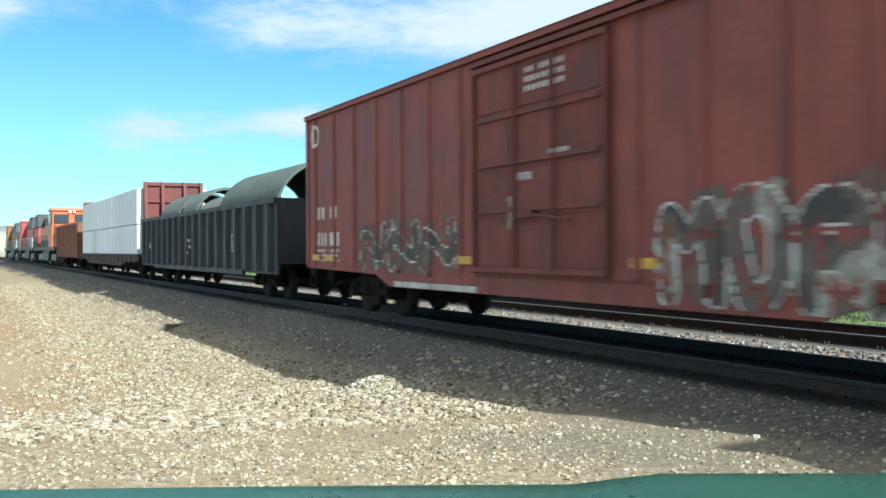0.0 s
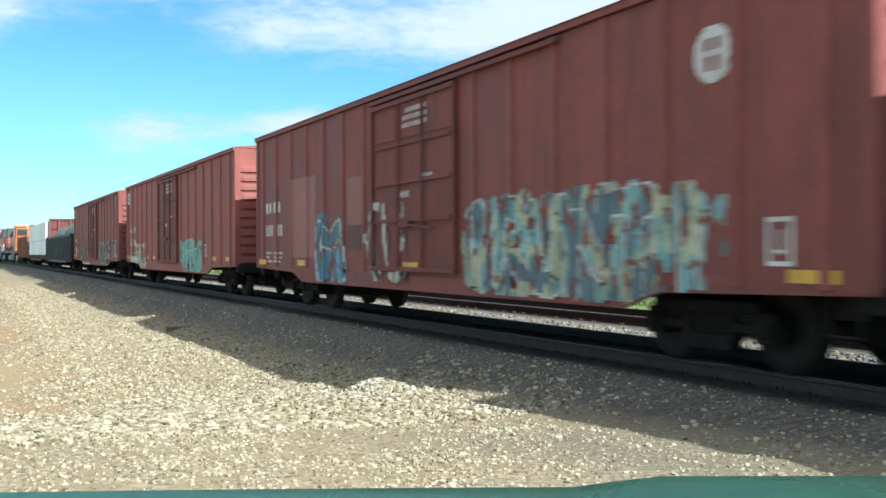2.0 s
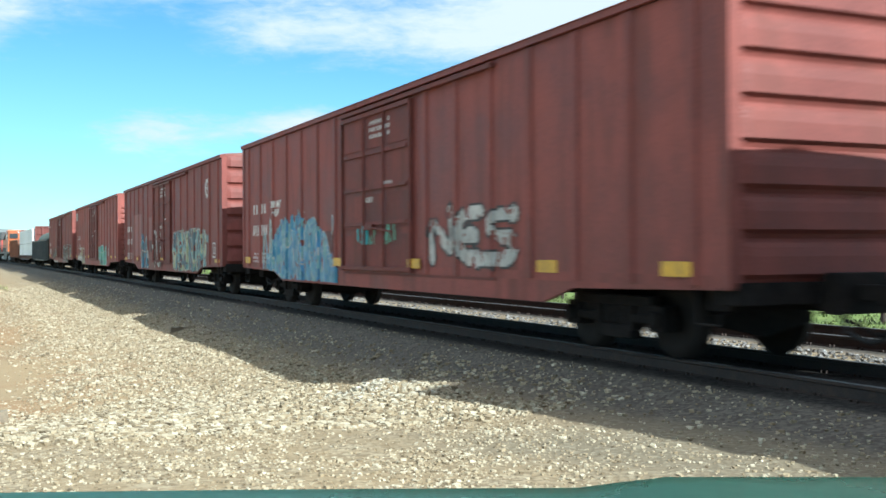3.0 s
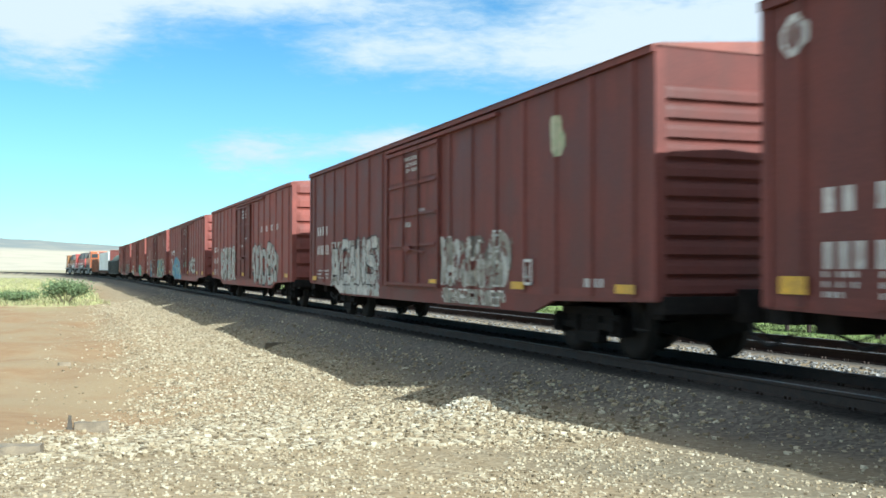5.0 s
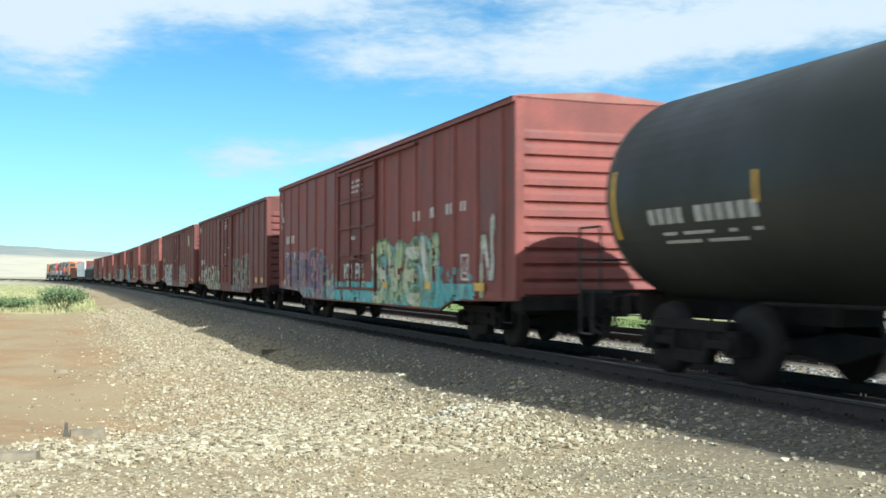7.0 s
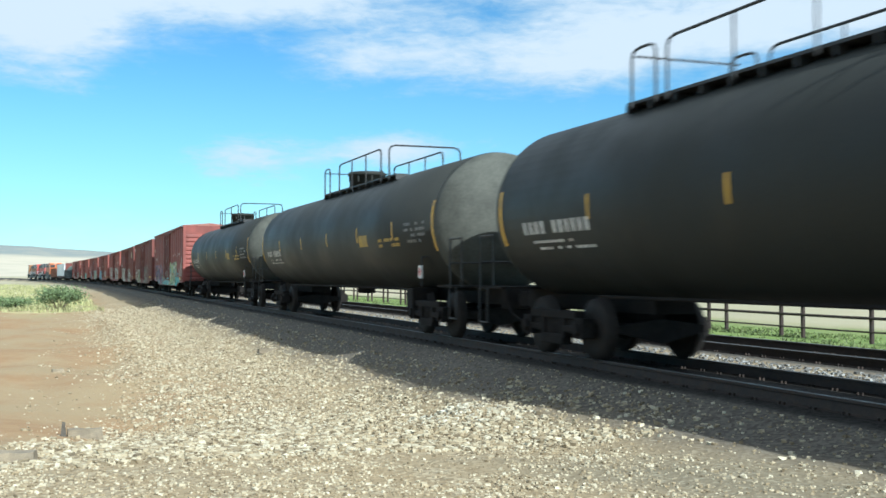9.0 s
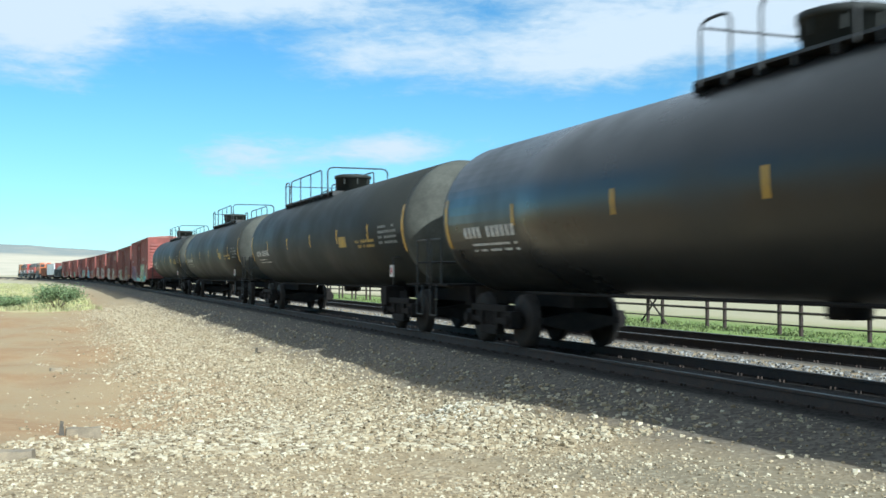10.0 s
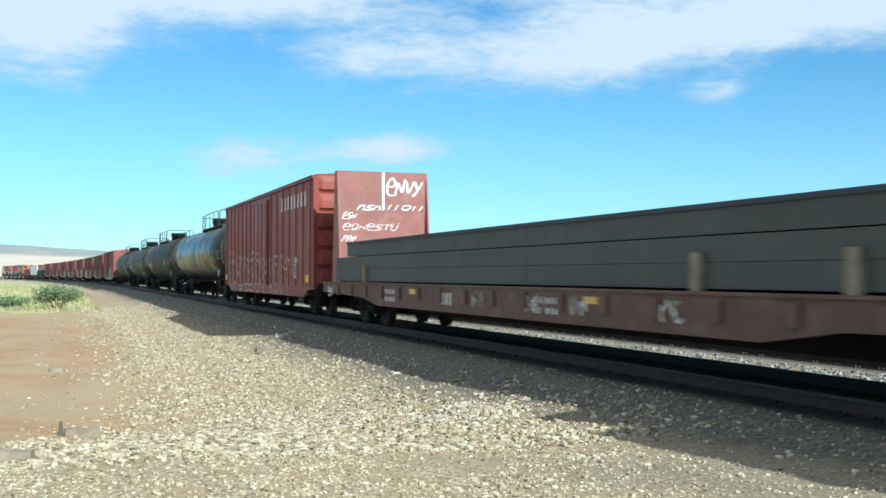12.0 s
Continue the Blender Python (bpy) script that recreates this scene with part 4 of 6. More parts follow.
def add_door(car, m, y0, y1, top, s, plain):
    z0, z1 = 0.90, top - 0.24
    bm = bmesh.new()
    x = s * 1.50
    box(bm, min(x, x + s * 0.04), max(x, x + s * 0.04), y0, y1, z0, z1)
    w = (y1 - y0)
    door = part("door", bm, m, car, "sliding plug door")
    if plain:       # a smooth door with upright stiffeners
        for k in range(4):
            bm = bmesh.new()
            y = y0 + w * (k + 0.5) / 4
            box(bm, min(x, x + s * 0.06), max(x, x + s * 0.06), y - 0.05, y + 0.05, z0 + 0.05, z1 - 0.05)
            part("door_stiffener", bm, m, door)
        bm = bmesh.new()
        box(bm, min(x, x + s * 0.085), max(x, x + s * 0.085), y0 - 0.05, y0 + 0.02, z0, z1)
        part("door_post", bm, m, door)
        return
    pw, ph = w / 3 * 0.84, (z1 - z0) / 4 * 0.84
    pressed = shared("door_panel/%.2f/%.2f/%s" % (pw, ph, m.name), lambda b: box(b, -0.026, 0.026, -pw / 2, pw / 2, -ph / 2, ph / 2, 0.006), m)
    for i in range(4):
        for j in range(3):
            part("door_panel", pressed, parent=door, at=pose(x + s * 0.026, y0 + w * (j + 0.5) / 3, z0 + (z1 - z0) * (i + 0.5) / 4))
    bm = bmesh.new()
    for z in (z0 + 0.02, z1 - 0.08):
        box(bm, min(x, x + s * 0.10), max(x, x + s * 0.10), y0 - 0.05, y1 + 0.05, z, z + 0.07)
    for y in (y0 - 0.06, y1 - 0.0):
        box(bm, min(x, x + s * 0.09), max(x, x + s * 0.09), y, y + 0.07, z0, z1)
    part("door_frame", bm, m, door)
    for f in (0.34, 0.63):
        bm = bmesh.new()
        rod(bm, (x + s * 0.09, y0 + w * f, z0 + 0.05), (x + s * 0.09, y0 + w * f, z1), 0.022, 6)
        part("lock_rod", bm, m, door)
    for f in (0.30, 0.52, 0.74):
        z = z0 + (z1 - z0) * f
        bm = bmesh.new()
        box(bm, min(x, x + s * 0.085), max(x, x + s * 0.085), y0 + 0.1, y1 - 0.1, z - 0.03, z + 0.03)
        part("door_bar", bm, m, door)
    bm = bmesh.new()
    box(bm, min(x, x + s * 0.13), max(x, x + s * 0.13), y0 + w * 0.48, y0 + w * 0.60, z0 + 0.75, z0 + 0.85)
    rod(bm, (x + s * 0.12, y0 + w * 0.2, z0 + 0.7), (x + s * 0.12, y0 + w * 0.54, z0 + 0.8), 0.018, 6)
    part("handle", bm, m, door)
    bm = bmesh.new()
    box(bm, min(x, x + s * 0.015), max(x, x + s * 0.015), y0 - w * 0.9, y1 + 0.1, 0.84, 0.90)
    box(bm, min(x, x + s * 0.11), max(x, x + s * 0.11), y0 - w * 0.9, y1 + 0.1, z1 + 0.03, z1 + 0.09)
    part("door_track", bm, m, door)


def lettering(car, surface, H, blocks, name="lettering", material=None, seed=1):
    """blocks: (u from the leading end, width, bottom, top, rows, letters)."""
    rnd = random.Random(seed)
    bm = bmesh.new()
    for u, w, z0, z1, rows, k in blocks:
        marks(bm, surface, H - u - w, H - u, z0, z1, rows, k, rnd)
    part(name, bm, material or WHITE, car, "stencilled white lettering")["kind"] = "stuff"


def reflectors(car, surface, H, places, z=0.93, w=0.46, h=0.12):
    me = shared("reflector/%.2f/%.2f" % (w, h), lambda b: box(b, -0.004, 0.0, -w / 2, w / 2, 0, h), YELLOW)
    for u in places:
        x = min(surface(H - u - w * 0.4), surface(H - u + w * 0.4), surface(H - u))
        part("reflector", me, parent=car, at=pose(x - 0.006, H - u, z))


def roundel(car, surface, H, u, z, r, kind="cross", material=None):
    """A round painted emblem, drawn plainly."""
    y0 = H - u
    step = 0.03
    ys = np.arange(y0 - r - 0.03, y0 + r + 0.05, step)
    zs = np.arange(z - r - 0.03, z + r + 0.05, step)
    yy, zz = np.meshgrid(ys[:-1] + step / 2 - y0, zs[:-1] + step / 2 - z, indexing="ij")
    d = np.hypot(yy, zz)
    if kind == "cross":
        m = (d < r) & ~((np.abs(yy) > 0.12 * r) & (np.abs(zz) > 0.12 * r) & (np.abs(yy) < 0.42 * r) & (np.abs(zz) < 0.55 * r))
    elif kind == "ring":
        m = (d < r) & ((d > 0.72 * r) | (np.abs(yy) < 0.18 * r))
    else:
        m = d < r
    paint(car, "emblem", m, ys, zs, surface, 0.005, material or WHITE, "round white painted emblem")


def panel(car, surface, H, u0, u1, z0, z1, material, name="repainted_patch"):
    ys = np.linspace(H - u1, H - u0, max(3, int((u1 - u0) / 0.04)))
    zs = np.linspace(z0, z1, 8)
    paint(car, name, np.ones((len(ys) - 1, 7), bool), ys, zs, surface, 0.003, material)


def stencil_box(car, surface, H, u, z, s=0.34):
    bm = bmesh.new()
    x = min(surface(H - u), surface(H - u - s)) - 0.006
    for a, b, c, d in ((0, s, 0, 0.045), (0, s, s * 1.2, s * 1.2 + 0.045), (0, 0.045, 0, s * 1.2), (s - 0.045, s, 0, s * 1.2), (0.1, s - 0.1, 0.12, 0.15), (s / 2, s / 2 + 0.03, 0.1, s)):
        box(bm, x, x + 0.003, H - u - b, H - u - a, z + c, z + d)
    part("test_panel", bm, WHITE, car, "white framed consolidated stencil")


def common_marks(car, surface, H, seed, numbers=(0.75, 2.35), roof_text=9.35, emblem=None):
    u, z = numbers
    lettering(car, surface, H, [(u, 0.42, z - 0.24, z, 1, 2), (u + 0.75, 0.42, z - 0.24, z, 1, 2), (u, 0.55, z - 0.78, z - 0.52, 1, 3), (u + 0.75, 0.55, z - 0.78, z - 0.52, 1, 3),
                                (u, 0.45, max(1.0, z - 1.45), max(1.25, z - 1.2), 3, 5), (u + 0.8, 0.5, max(1.0, z - 1.45), max(1.25, z - 1.2), 3, 5), (roof_text, 0.95, 3.30, 3.62, 3, 8),
                                (9.2, 0.35, 2.15, 2.25, 1, 4), (10.0, 0.45, 2.42, 2.5, 1, 5)], seed=seed)
    if emblem:
        roundel(car, surface, H, *emblem)


def make_box_cars():
    cars = []
    # leading car: dull grey letters beside the trucks
    c, f, H = box_car("oxide red steel box car with dull graffiti on its sides", RED, sill=(3.9, 4.6))
    common_marks(c, f, H, 1, (0.7, 2.1), 9.4, (0.56, 3.58, 0.24, "ring"))
    mural(c, f, H, 3.1, 7.3, 0.86, 1.75, "NNN", (DULL, None, DULL, WORN), (DULL, INK, DULL), CHALK, width=0.115, edge=0.022, lean=0, wave=0, label="worn grey and white sprayed shapes")
    mural(c, f, H, 12.2, 16.3, 0.62, 1.85, "MoRe", (None, DULL, None, WORN), (INK, DULL, DULL, WORN), CHALK, width=0.14, edge=0.03, label="worn grey and white sprayed shapes")
    mural(c, f, H, 16.6, 18.6, 0.86, 1.80, "No", (None, DULL), (DULL, INK, WORN), CHALK, width=0.14, edge=0.03, label="worn grey and white sprayed shapes")
    mural(c, f, H, 8.2, 9.3, 1.45, 2.0, "", (WORN, None, None, GREYPATCH), worn=0.2, label="worn pale blotch")
    panel(c, f, H, 4.8, 7.9, 0.61, 0.70, CHALK, "whitewash_strip")
    reflectors(c, f, H, [0.7, 1.5, 7.6, 11.9, 18.3], 1.02)
    cars.append((c, 21.3, H))
    # green throw-up, whitewashed corner
    c, f, H = box_car("oxide red steel box car with mint green graffiti", RED_PALE)
    common_marks(c, f, H, 2, (1.1, 2.3), 9.4, (0.72, 3.52, 0.24, "cross"))
    mural(c, f, H, 2.5, 5.0, 0.62, 1.65, "-/", (WORN, CHALK, CREAM, None), (CHALK, CREAM, WORN), INK, width=0.10, edge=0.03, worn=0.22, label="white sprayed shapes on a whitewashed corner")
    mural(c, f, H, 1.0, 5.0, 0.86, 1.1, "", (CHALK, WORN), shape="panel", worn=0.25, label="whitewashed corner")
    mural(c, f, H, 11.9, 15.0, 0.62, 1.65, "uTu", (MINT, AQUA, MINT), (MINT, AQUA, MINT), CHALK, width=0.15, edge=0.022, worn=0.4, label="mint green sprayed letters")
    stencil_box(c, f, H, 15.3, 1.12, 0.27)
    reflectors(c, f, H, [0.7, 5.2, 6.7, 16.6, 18.2], 1.0)
    cars.append((c, -0.1, H))
    # pale blue blocks
    c, f, H = box_car("oxide red steel box car with pale blue block graffiti", RED, ribs=7)
    common_marks(c, f, H, 3, (0.8, 2.4), 9.3, (17.08, 3.20, 0.29, "cross"))
    panel(c, f, H, 2.9, 4.55, 1.13, 2.85, GREYPATCH)
    panel(c, f, H, 6.46, 7.24, 1.75, 2.65, GREYPATCH)
    panel(c, f, H, 6.5, 7.3, 1.28, 1.74, DARKPATCH)
    mural(c, f, H, 11.5, 17.2, 0.62, 2.0, "IRuNTI", (SLATE, None, AQUA, CREAM, SLATE), (SLATE, AQUA, CREAM, SLATE), CHALK, width=0.15, edge=0.03, lean=0, wave=0.04, label="pale blue and cream sprayed blocks")
    mural(c, f, H, 4.5, 6.45, 0.62, 2.0, "M", (AZURE, SLATE, None, SKY), (AZURE, SLATE, SKY), CHALK, width=0.17, edge=0.04, label="pale blue sprayed block")
    mural(c, f, H, 7.3, 9.5, 0.70, 2.10, "CU", (None, None, DULL), (CHALK, WORN, CHALK), None, width=0.09, worn=0.2, label="worn white sprayed arcs")
    stencil_box(c, f, H, 17.82, 1.10, 0.34)
    reflectors(c, f, H, [0.6, 3.6, 9.6, 18.4], 0.95, 0.6)
    cars.append((c, -21.4, H))
    # big blue piece
    c, f, H = box_car("oxide red steel box car with large blue graffiti", RED, ribs=7)
    common_marks(c, f, H, 4, (1.0, 2.45), 9.4)
    mural(c, f, H, 1.8, 7.45, 0.62, 2.05, "/uM/oN", (AZURE, SKY, BLUE, AQUA, AZURE, BLUE, AQUA), (AQUA, SKY, BLUE), CHALK, "mound", width=0.035, edge=0.02, worn=0.45, streak=6.5, label="large blue and turquoise sprayed piece")
    mural(c, f, H, 8.8, 10.6, 1.40, 1.75, "", (TEAL, None, MINT, None), worn=0.25, label="small turquoise sprayed blotches")
    mural(c, f, H, 11.9, 15.0, 1.02, 1.95, "NES", (), (SILVER, CHALK), INK, width=0.10, edge=0.04, label="silver sprayed letters")
    panel(c, f, H, 6.75, 7.3, 1.24, 1.68, DARKPATCH)
    writing(c, f, H, "DO NOT", 2.75, 0.75, 2.33, 0.13)
    writing(c, f, H, "HUMP", 2.85, 0.5, 2.13, 0.13)
    reflectors(c, f, H, [0.6, 7.6, 11.4, 15.6, 18.3], 0.98, 0.5, 0.16)
    cars.append((c, -42.9, H))
    # two silver pieces
    c, f, H = box_car("faded red steel box car with silver graffiti", RED_PALE, ribs=7)
    common_marks(c, f, H, 5, (0.8, 2.3), 9.3)
    mural(c, f, H, 3.0, 7.6, 0.80, 2.20, "uo/R", (WORN, SILVER, WORN), (SILVER, CHALK, SILVER), INK, width=0.13, edge=0.04, label="silver and black sprayed letters")
    mural(c, f, H, 11.8, 16.6, 0.70, 2.15, "oooeR", (None, WORN), (SILVER, CHALK), INK, width=0.15, edge=0.05, wave=0.12, label="silver and black sprayed letters")
    lettering(c, f, H, [(13.4, 0.3, 2.62, 2.82, 1, 2), (14.4, 0.3, 2.62, 2.82, 1, 2), (15.4, 0.3, 2.62, 2.82, 1, 2), (16.4, 0.3, 2.62, 2.82, 1, 2)], seed=25)
    reflectors(c, f, H, [0.7, 9.6, 18.3], 1.0)
    cars.append((c, -64.8, H))
    # white panel with letters
    c, f, H = box_car("brown-red steel box car with whitewashed graffiti panel", RED_DARK)
    common_marks(c, f, H, 6, (0.9, 2.45), 9.0)
    roundel(c, f, H, 16.35, 3.38, 0.17, "disc", CREAM)
    roundel(c, f, H, 16.42, 3.14, 0.21, "disc", CREAM)
    mural(c, f, H, 2.55, 7.1, 0.88, 1.98, "", (SILVER, WORN, None, SILVER, WORN), shape="panel", worn=0.42, label="patchy whitewashed panel")
    mural(c, f, H, 2.5, 7.1, 0.62, 0.96, "", (CHALK, SILVER), shape="panel", worn=0.5, label="whitewashed band")
    mural(c, f, H, 2.55, 7.0, 0.86, 2.06, "ACA-S", (), (CHALK, SILVER, CHALK), INK, width=0.135, edge=0.04, worn=0.5, lean=0, wave=0, soft=1, label="white block letters with dark edges")
    mural(c, f, H, 11.3, 14.7, 0.95, 1.85, "-UIo", (None, DULL, WORN), (WORN, SILVER, WORN), CHALK, width=0.15, edge=0.025, wave=0.12, label="grey sprayed letters with white edges")
    mural(c, f, H, 11.3, 14.6, 0.62, 0.92, "oo-o", (None, WORN), (WORN,), CHALK, width=0.05, edge=0.02, label="grey sprayed smear")
    stencil_box(c, f, H, 15.25, 1.02, 0.30)
    lettering(c, f, H, [(17.2, 0.55, 1.02, 1.14, 1, 4)], seed=16)
    reflectors(c, f, H, [0.7, 11.0, 15.0, 18.4], 0.95, 0.5)
    cars.append((c, -86.5, H))
    # old numbers, worn grey letters
    c, f, H = box_car("brown-red steel box car with worn grey graffiti", RED_DARK)
    common_marks(c, f, H, 7, (0.9, 2.05), 9.2, (0.5, 3.60, 0.21, "ring"))
    mural(c, f, H, 2.1, 8.0, 0.62, 1.75, "/-o/-u/", (CREAM, None, WORN, CREAM, None), (WORN, CREAM, FOREST), CHALK, "fringe", width=0.06, edge=0.025, worn=0.25, label="worn cream sprayed letters")
    mural(c, f, H, 11.0, 15.6, 0.62, 2.0, "oRoe", (DULL, None, WORN, DULL, None, SLATE), (WORN, DULL, WORN), WORN, width=0.10, edge=0.03, worn=0.22, label="worn grey and slate sprayed letters")
    panel(c, f, H, 14.5, 15.3, 1.85, 2.15, GREYPATCH)
    reflectors(c, f, H, [0.5, 7.7, 16.9, 18.3], 1.02, 0.4, 0.18)
    cars.append((c, -107.7, H))
    # full length colour
    c, f, H = box_car("red-brown steel box car covered in turquoise and purple graffiti", RED, top=4.15)
    common_marks(c, f, H, 8, (1.05, 2.52), 9.2)
    mural(c, f, H, 0.12, 0.75, 2.75, 3.65, "oN", (), (CHALK,), None, width=0.026, step=0.02, worn=0.3, label="thin white sprayed tag")
    mural(c, f, H, 0.4, 7.7, 0.62, 1.10, "", (MAUVE, AQUA, SLATE, MAUVE, AQUA), shape="panel", worn=0.4, label="mauve and aqua sprayed band")
    mural(c, f, H, 0.9, 6.6, 0.86, 1.98, "HOMER", (MAUVE, PINK, DULL, PURPLE, PINK), (INK, PURPLE, SLATE), PINK, width=0.12, edge=0.04, worn=0.34, label="purple sprayed letters on mauve")
    mural(c, f, H, 6.5, 7.5, 0.7, 1.65, "", (AQUA, None, AQUA), shape="fringe", label="aqua sprayed strokes")
    mural(c, f, H, 7.5, 17.4, 0.62, 1.12, "", (TEAL, AQUA, TEAL, SLATE, TEAL), shape="panel", worn=0.42, label="turquoise sprayed band")
    mural(c, f, H, 8.5, 10.5, 1.15, 1.60, "MTO FMI", (), (CHALK,), INK, width=0.024, edge=0.014, lean=0, step=0.02, worn=0.7, wave=0, soft=0, label="small white sprayed letters")
    mural(c, f, H, 11.0, 15.6, 0.62, 2.0, "SVEV", (TEAL, FOREST, AQUA, FOREST, LIME), (CREAM, CHALK, LIME, CREAM), FOREST, soft=1, width=0.14, edge=0.06, wave=0.1, worn=0.36, label="large cream and lime letters on turquoise")
    mural(c, f, H, 14.8, 17.2, 0.62, 1.5, "", (TEAL, AQUA, None, TEAL), shape="fringe", label="turquoise sprayed strokes")
    mural(c, f, H, 17.5, 18.4, 0.86, 2.25, "/", (None, None, WORN), (CHALK, CREAM), INK, width=0.07, edge=0.02, worn=0.2, label="white and cream sprayed strokes")
    lettering(c, f, H, [(14.0, 0.32, 2.38, 2.58, 1, 2), (14.95, 0.32, 2.40, 2.60, 1, 2), (15.85, 0.32, 2.42, 2.62, 1, 2), (16.6, 0.28, 2.44, 2.62, 1, 2)], seed=18)
    stencil_box(c, f, H, 16.65, 1.18, 0.36)
    reflectors(c, f, H, [0.9, 3.6, 6.6, 9.0, 10.2, 12.0, 15.0, 17.6], 1.0, 0.5, 0.14)
    cars.append((c, -129.1, H))
    # shorter, brighter car with thin white outlines
    c, f, H = box_car("bright red steel box car with thin white graffiti outlines", RED_BRIGHT, L=16.1, top=4.06, doors=((6.4, 9.4),), ribs=6, roof=RED_BRIGHT, sill=(0.9, 1.35), plain=True)
    lettering(c, f, H, [(11.75, 0.48, 3.26, 3.68, 1, 2), (12.7, 0.48, 3.26, 3.68, 1, 2), (13.6, 0.48, 3.26, 3.68, 1, 2), (14.55, 0.48, 3.26, 3.68, 1, 2)], seed=4)
    lettering(c, f, H, [(1.2, 0.3, 2.04, 2.22, 1, 2), (1.9, 0.3, 2.04, 2.22, 1, 2), (1.06, 0.42, 1.68, 1.86, 1, 3), (1.84, 0.42, 1.68, 1.86, 1, 3), (0.98, 0.42, 1.02, 1.32, 3, 4)], seed=9)
    mural(c, f, H, 1.9, 7.2, 0.64, 1.98, "uooS", (), (None,), CHALK, width=0.105, edge=0.032, step=0.022, worn=0.26, wave=0.1, lean=0.15, label="thin white sprayed bubble outlines")
    mural(c, f, H, 7.0, 13.1, 0.64, 1.98, "oMoM", (), (None,), CHALK, width=0.105, edge=0.032, step=0.022, worn=0.26, wave=0.1, lean=0.15, label="thin white sprayed bubble outlines")
    stencil_box(c, f, H, 13.65, 1.15, 0.3)
    panel(c, f, H, 13.72, 13.92, 1.60, 1.78, CREAM, "inspection_sticker")
    reflectors(c, f, H, [0.5, 15.4], 1.04, 0.4, 0.2)
    cars.append((c, -235.3, H))
    # the next car, which follows behind the last one in view
    c, f, H = box_car("oxide red steel box car behind the bulkhead flat car", RED)
    cars.append((c, -277.2, H))
    return cars


# ---- tank cars ----
def add_tank_car(label, material, marks_seed, front, loop, cross, um):
    """front, loop, cross and um: post, side railing, cross railing and manway, from the leading end."""
    L, r, zc = 19.8, 1.42, 2.33
    H = L / 2
    car = thing("tank_car", label, "tank car", "tank cars of the train")

    def surface_x(z):
        return -math.sqrt(max(0.01, r * r - (z - zc) ** 2))
    bm = bmesh.new()
    prof = []
    for i in range(9):
        t = math.pi / 2 * i / 8
        prof.append((-H + 0.75 - 0.75 * math.cos(t), max(0.02, r * math.sin(t))))
    prof += [(-4.9, r), (0.0, r), (4.9, r)]
    for i in range(8, -1, -1):
        t = math.pi / 2 * i / 8
        prof.append((H - 0.75 + 0.75 * math.cos(t), max(0.02, r * math.sin(t))))
    lathe(bm, prof[8:-8], "y", 56, (0, 0, zc))
    part("tank", bm, material, car)
    for head in (prof[:9], prof[-9:]):
        bm = bmesh.new()
        lathe(bm, head, "y", 56, (0, 0, zc))
        part("tank_head", bm, TANK_HEAD, car, "dusty grey-black domed head")
    for q in (-1, 1):
        bm = bmesh.new()
        box(bm, -0.33, 0.33, min(q * (H - 3.9), q * (H + 0.35)), max(q * (H - 3.9), q * (H + 0.35)), 0.70, 1.03)
        box(bm, -1.35, 1.35, q * (H - 0.25) - 0.45, q * (H - 0.25) + 0.45, 1.03, 1.07)
        part("end_sill", bm, UNDER, car)
        bm = bmesh.new()
        for s in (-1, 1):       # saddle plates
            v = [(s * 1.25, q * (H - 2.1) - 0.25, 1.72), (s * 1.25, q * (H - 2.1) + 0.25, 1.72), (s * 0.35, q * (H - 2.1) + 0.25, 0.98), (s * 0.35, q * (H - 2.1) - 0.25, 0.98)]
            a = [bm.verts.new(p) for p in v]
            b = [bm.verts.new((p[0] - s * 0.05, p[1], p[2] + 0.03)) for p in v]
            bm.faces.new(a), bm.faces.new(b)
            for i in range(4):
                bm.faces.new((a[i], a[(i + 1) % 4], b[(i + 1) % 4], b[i]))
        part("saddle", bm, UNDER, car)
        yy = q * (H + 0.12)
        for s in (-1, 1):
            bm = bmesh.new()
            tube(bm, [(s * 1.33, yy - 0.45, 1.05), (s * 1.33, yy - 0.45, 1.95), (s * 1.33, yy + 0.15, 1.95), (s * 1.33, yy + 0.15, 1.05)], 0.018)
            part("end_railing", bm, BLACK, car)
            bm = bmesh.new()
            tube(bm, [(s * 1.38, yy - 0.3, 1.05), (s * 1.38, yy - 0.3, 0.45), (s * 1.38, yy + 0.05, 0.45), (s * 1.38, yy + 0.05, 1.05)], 0.016)
            part("sill_step", bm, BLACK, car)
        bm = bmesh.new()
        tube(bm, [(-1.33, yy + 0.15, 1.5), (1.33, yy + 0.15, 1.5)], 0.018)
        part("cross_rail", bm, BLACK, car)
        add_truck(car, q * (H - 2.1))
        me = shared("coupler", coupler_mesh, UNDER)
        part("coupler", me, parent=car, at=pose(0, q * (H + 0.3), 0, 0, 0, 0 if q > 0 else 180))
    # top platform, manway and railings
    y0, y1, ym = H - cross - 0.3, H - front + 0.2, H - um
    zt = zc + r
    bm = bmesh.new()
    for s in (-1, 1):
        box(bm, s * 0.62 - 0.17, s * 0.62 + 0.17, y0, y1, zt - 0.09, zt - 0.05)
        k = int((y1 - y0) / 0.6)
        for i in range(k + 1):
            y = y0 + (y1 - y0) * i / k
            box(bm, s * 0.62 - 0.17, s * 0.62 + 0.17, y - 0.02, y + 0.02, zt - 0.20, zt - 0.09)
    part("platform", bm, BLACK, car, "steel grating walkway")
    bm = bmesh.new()
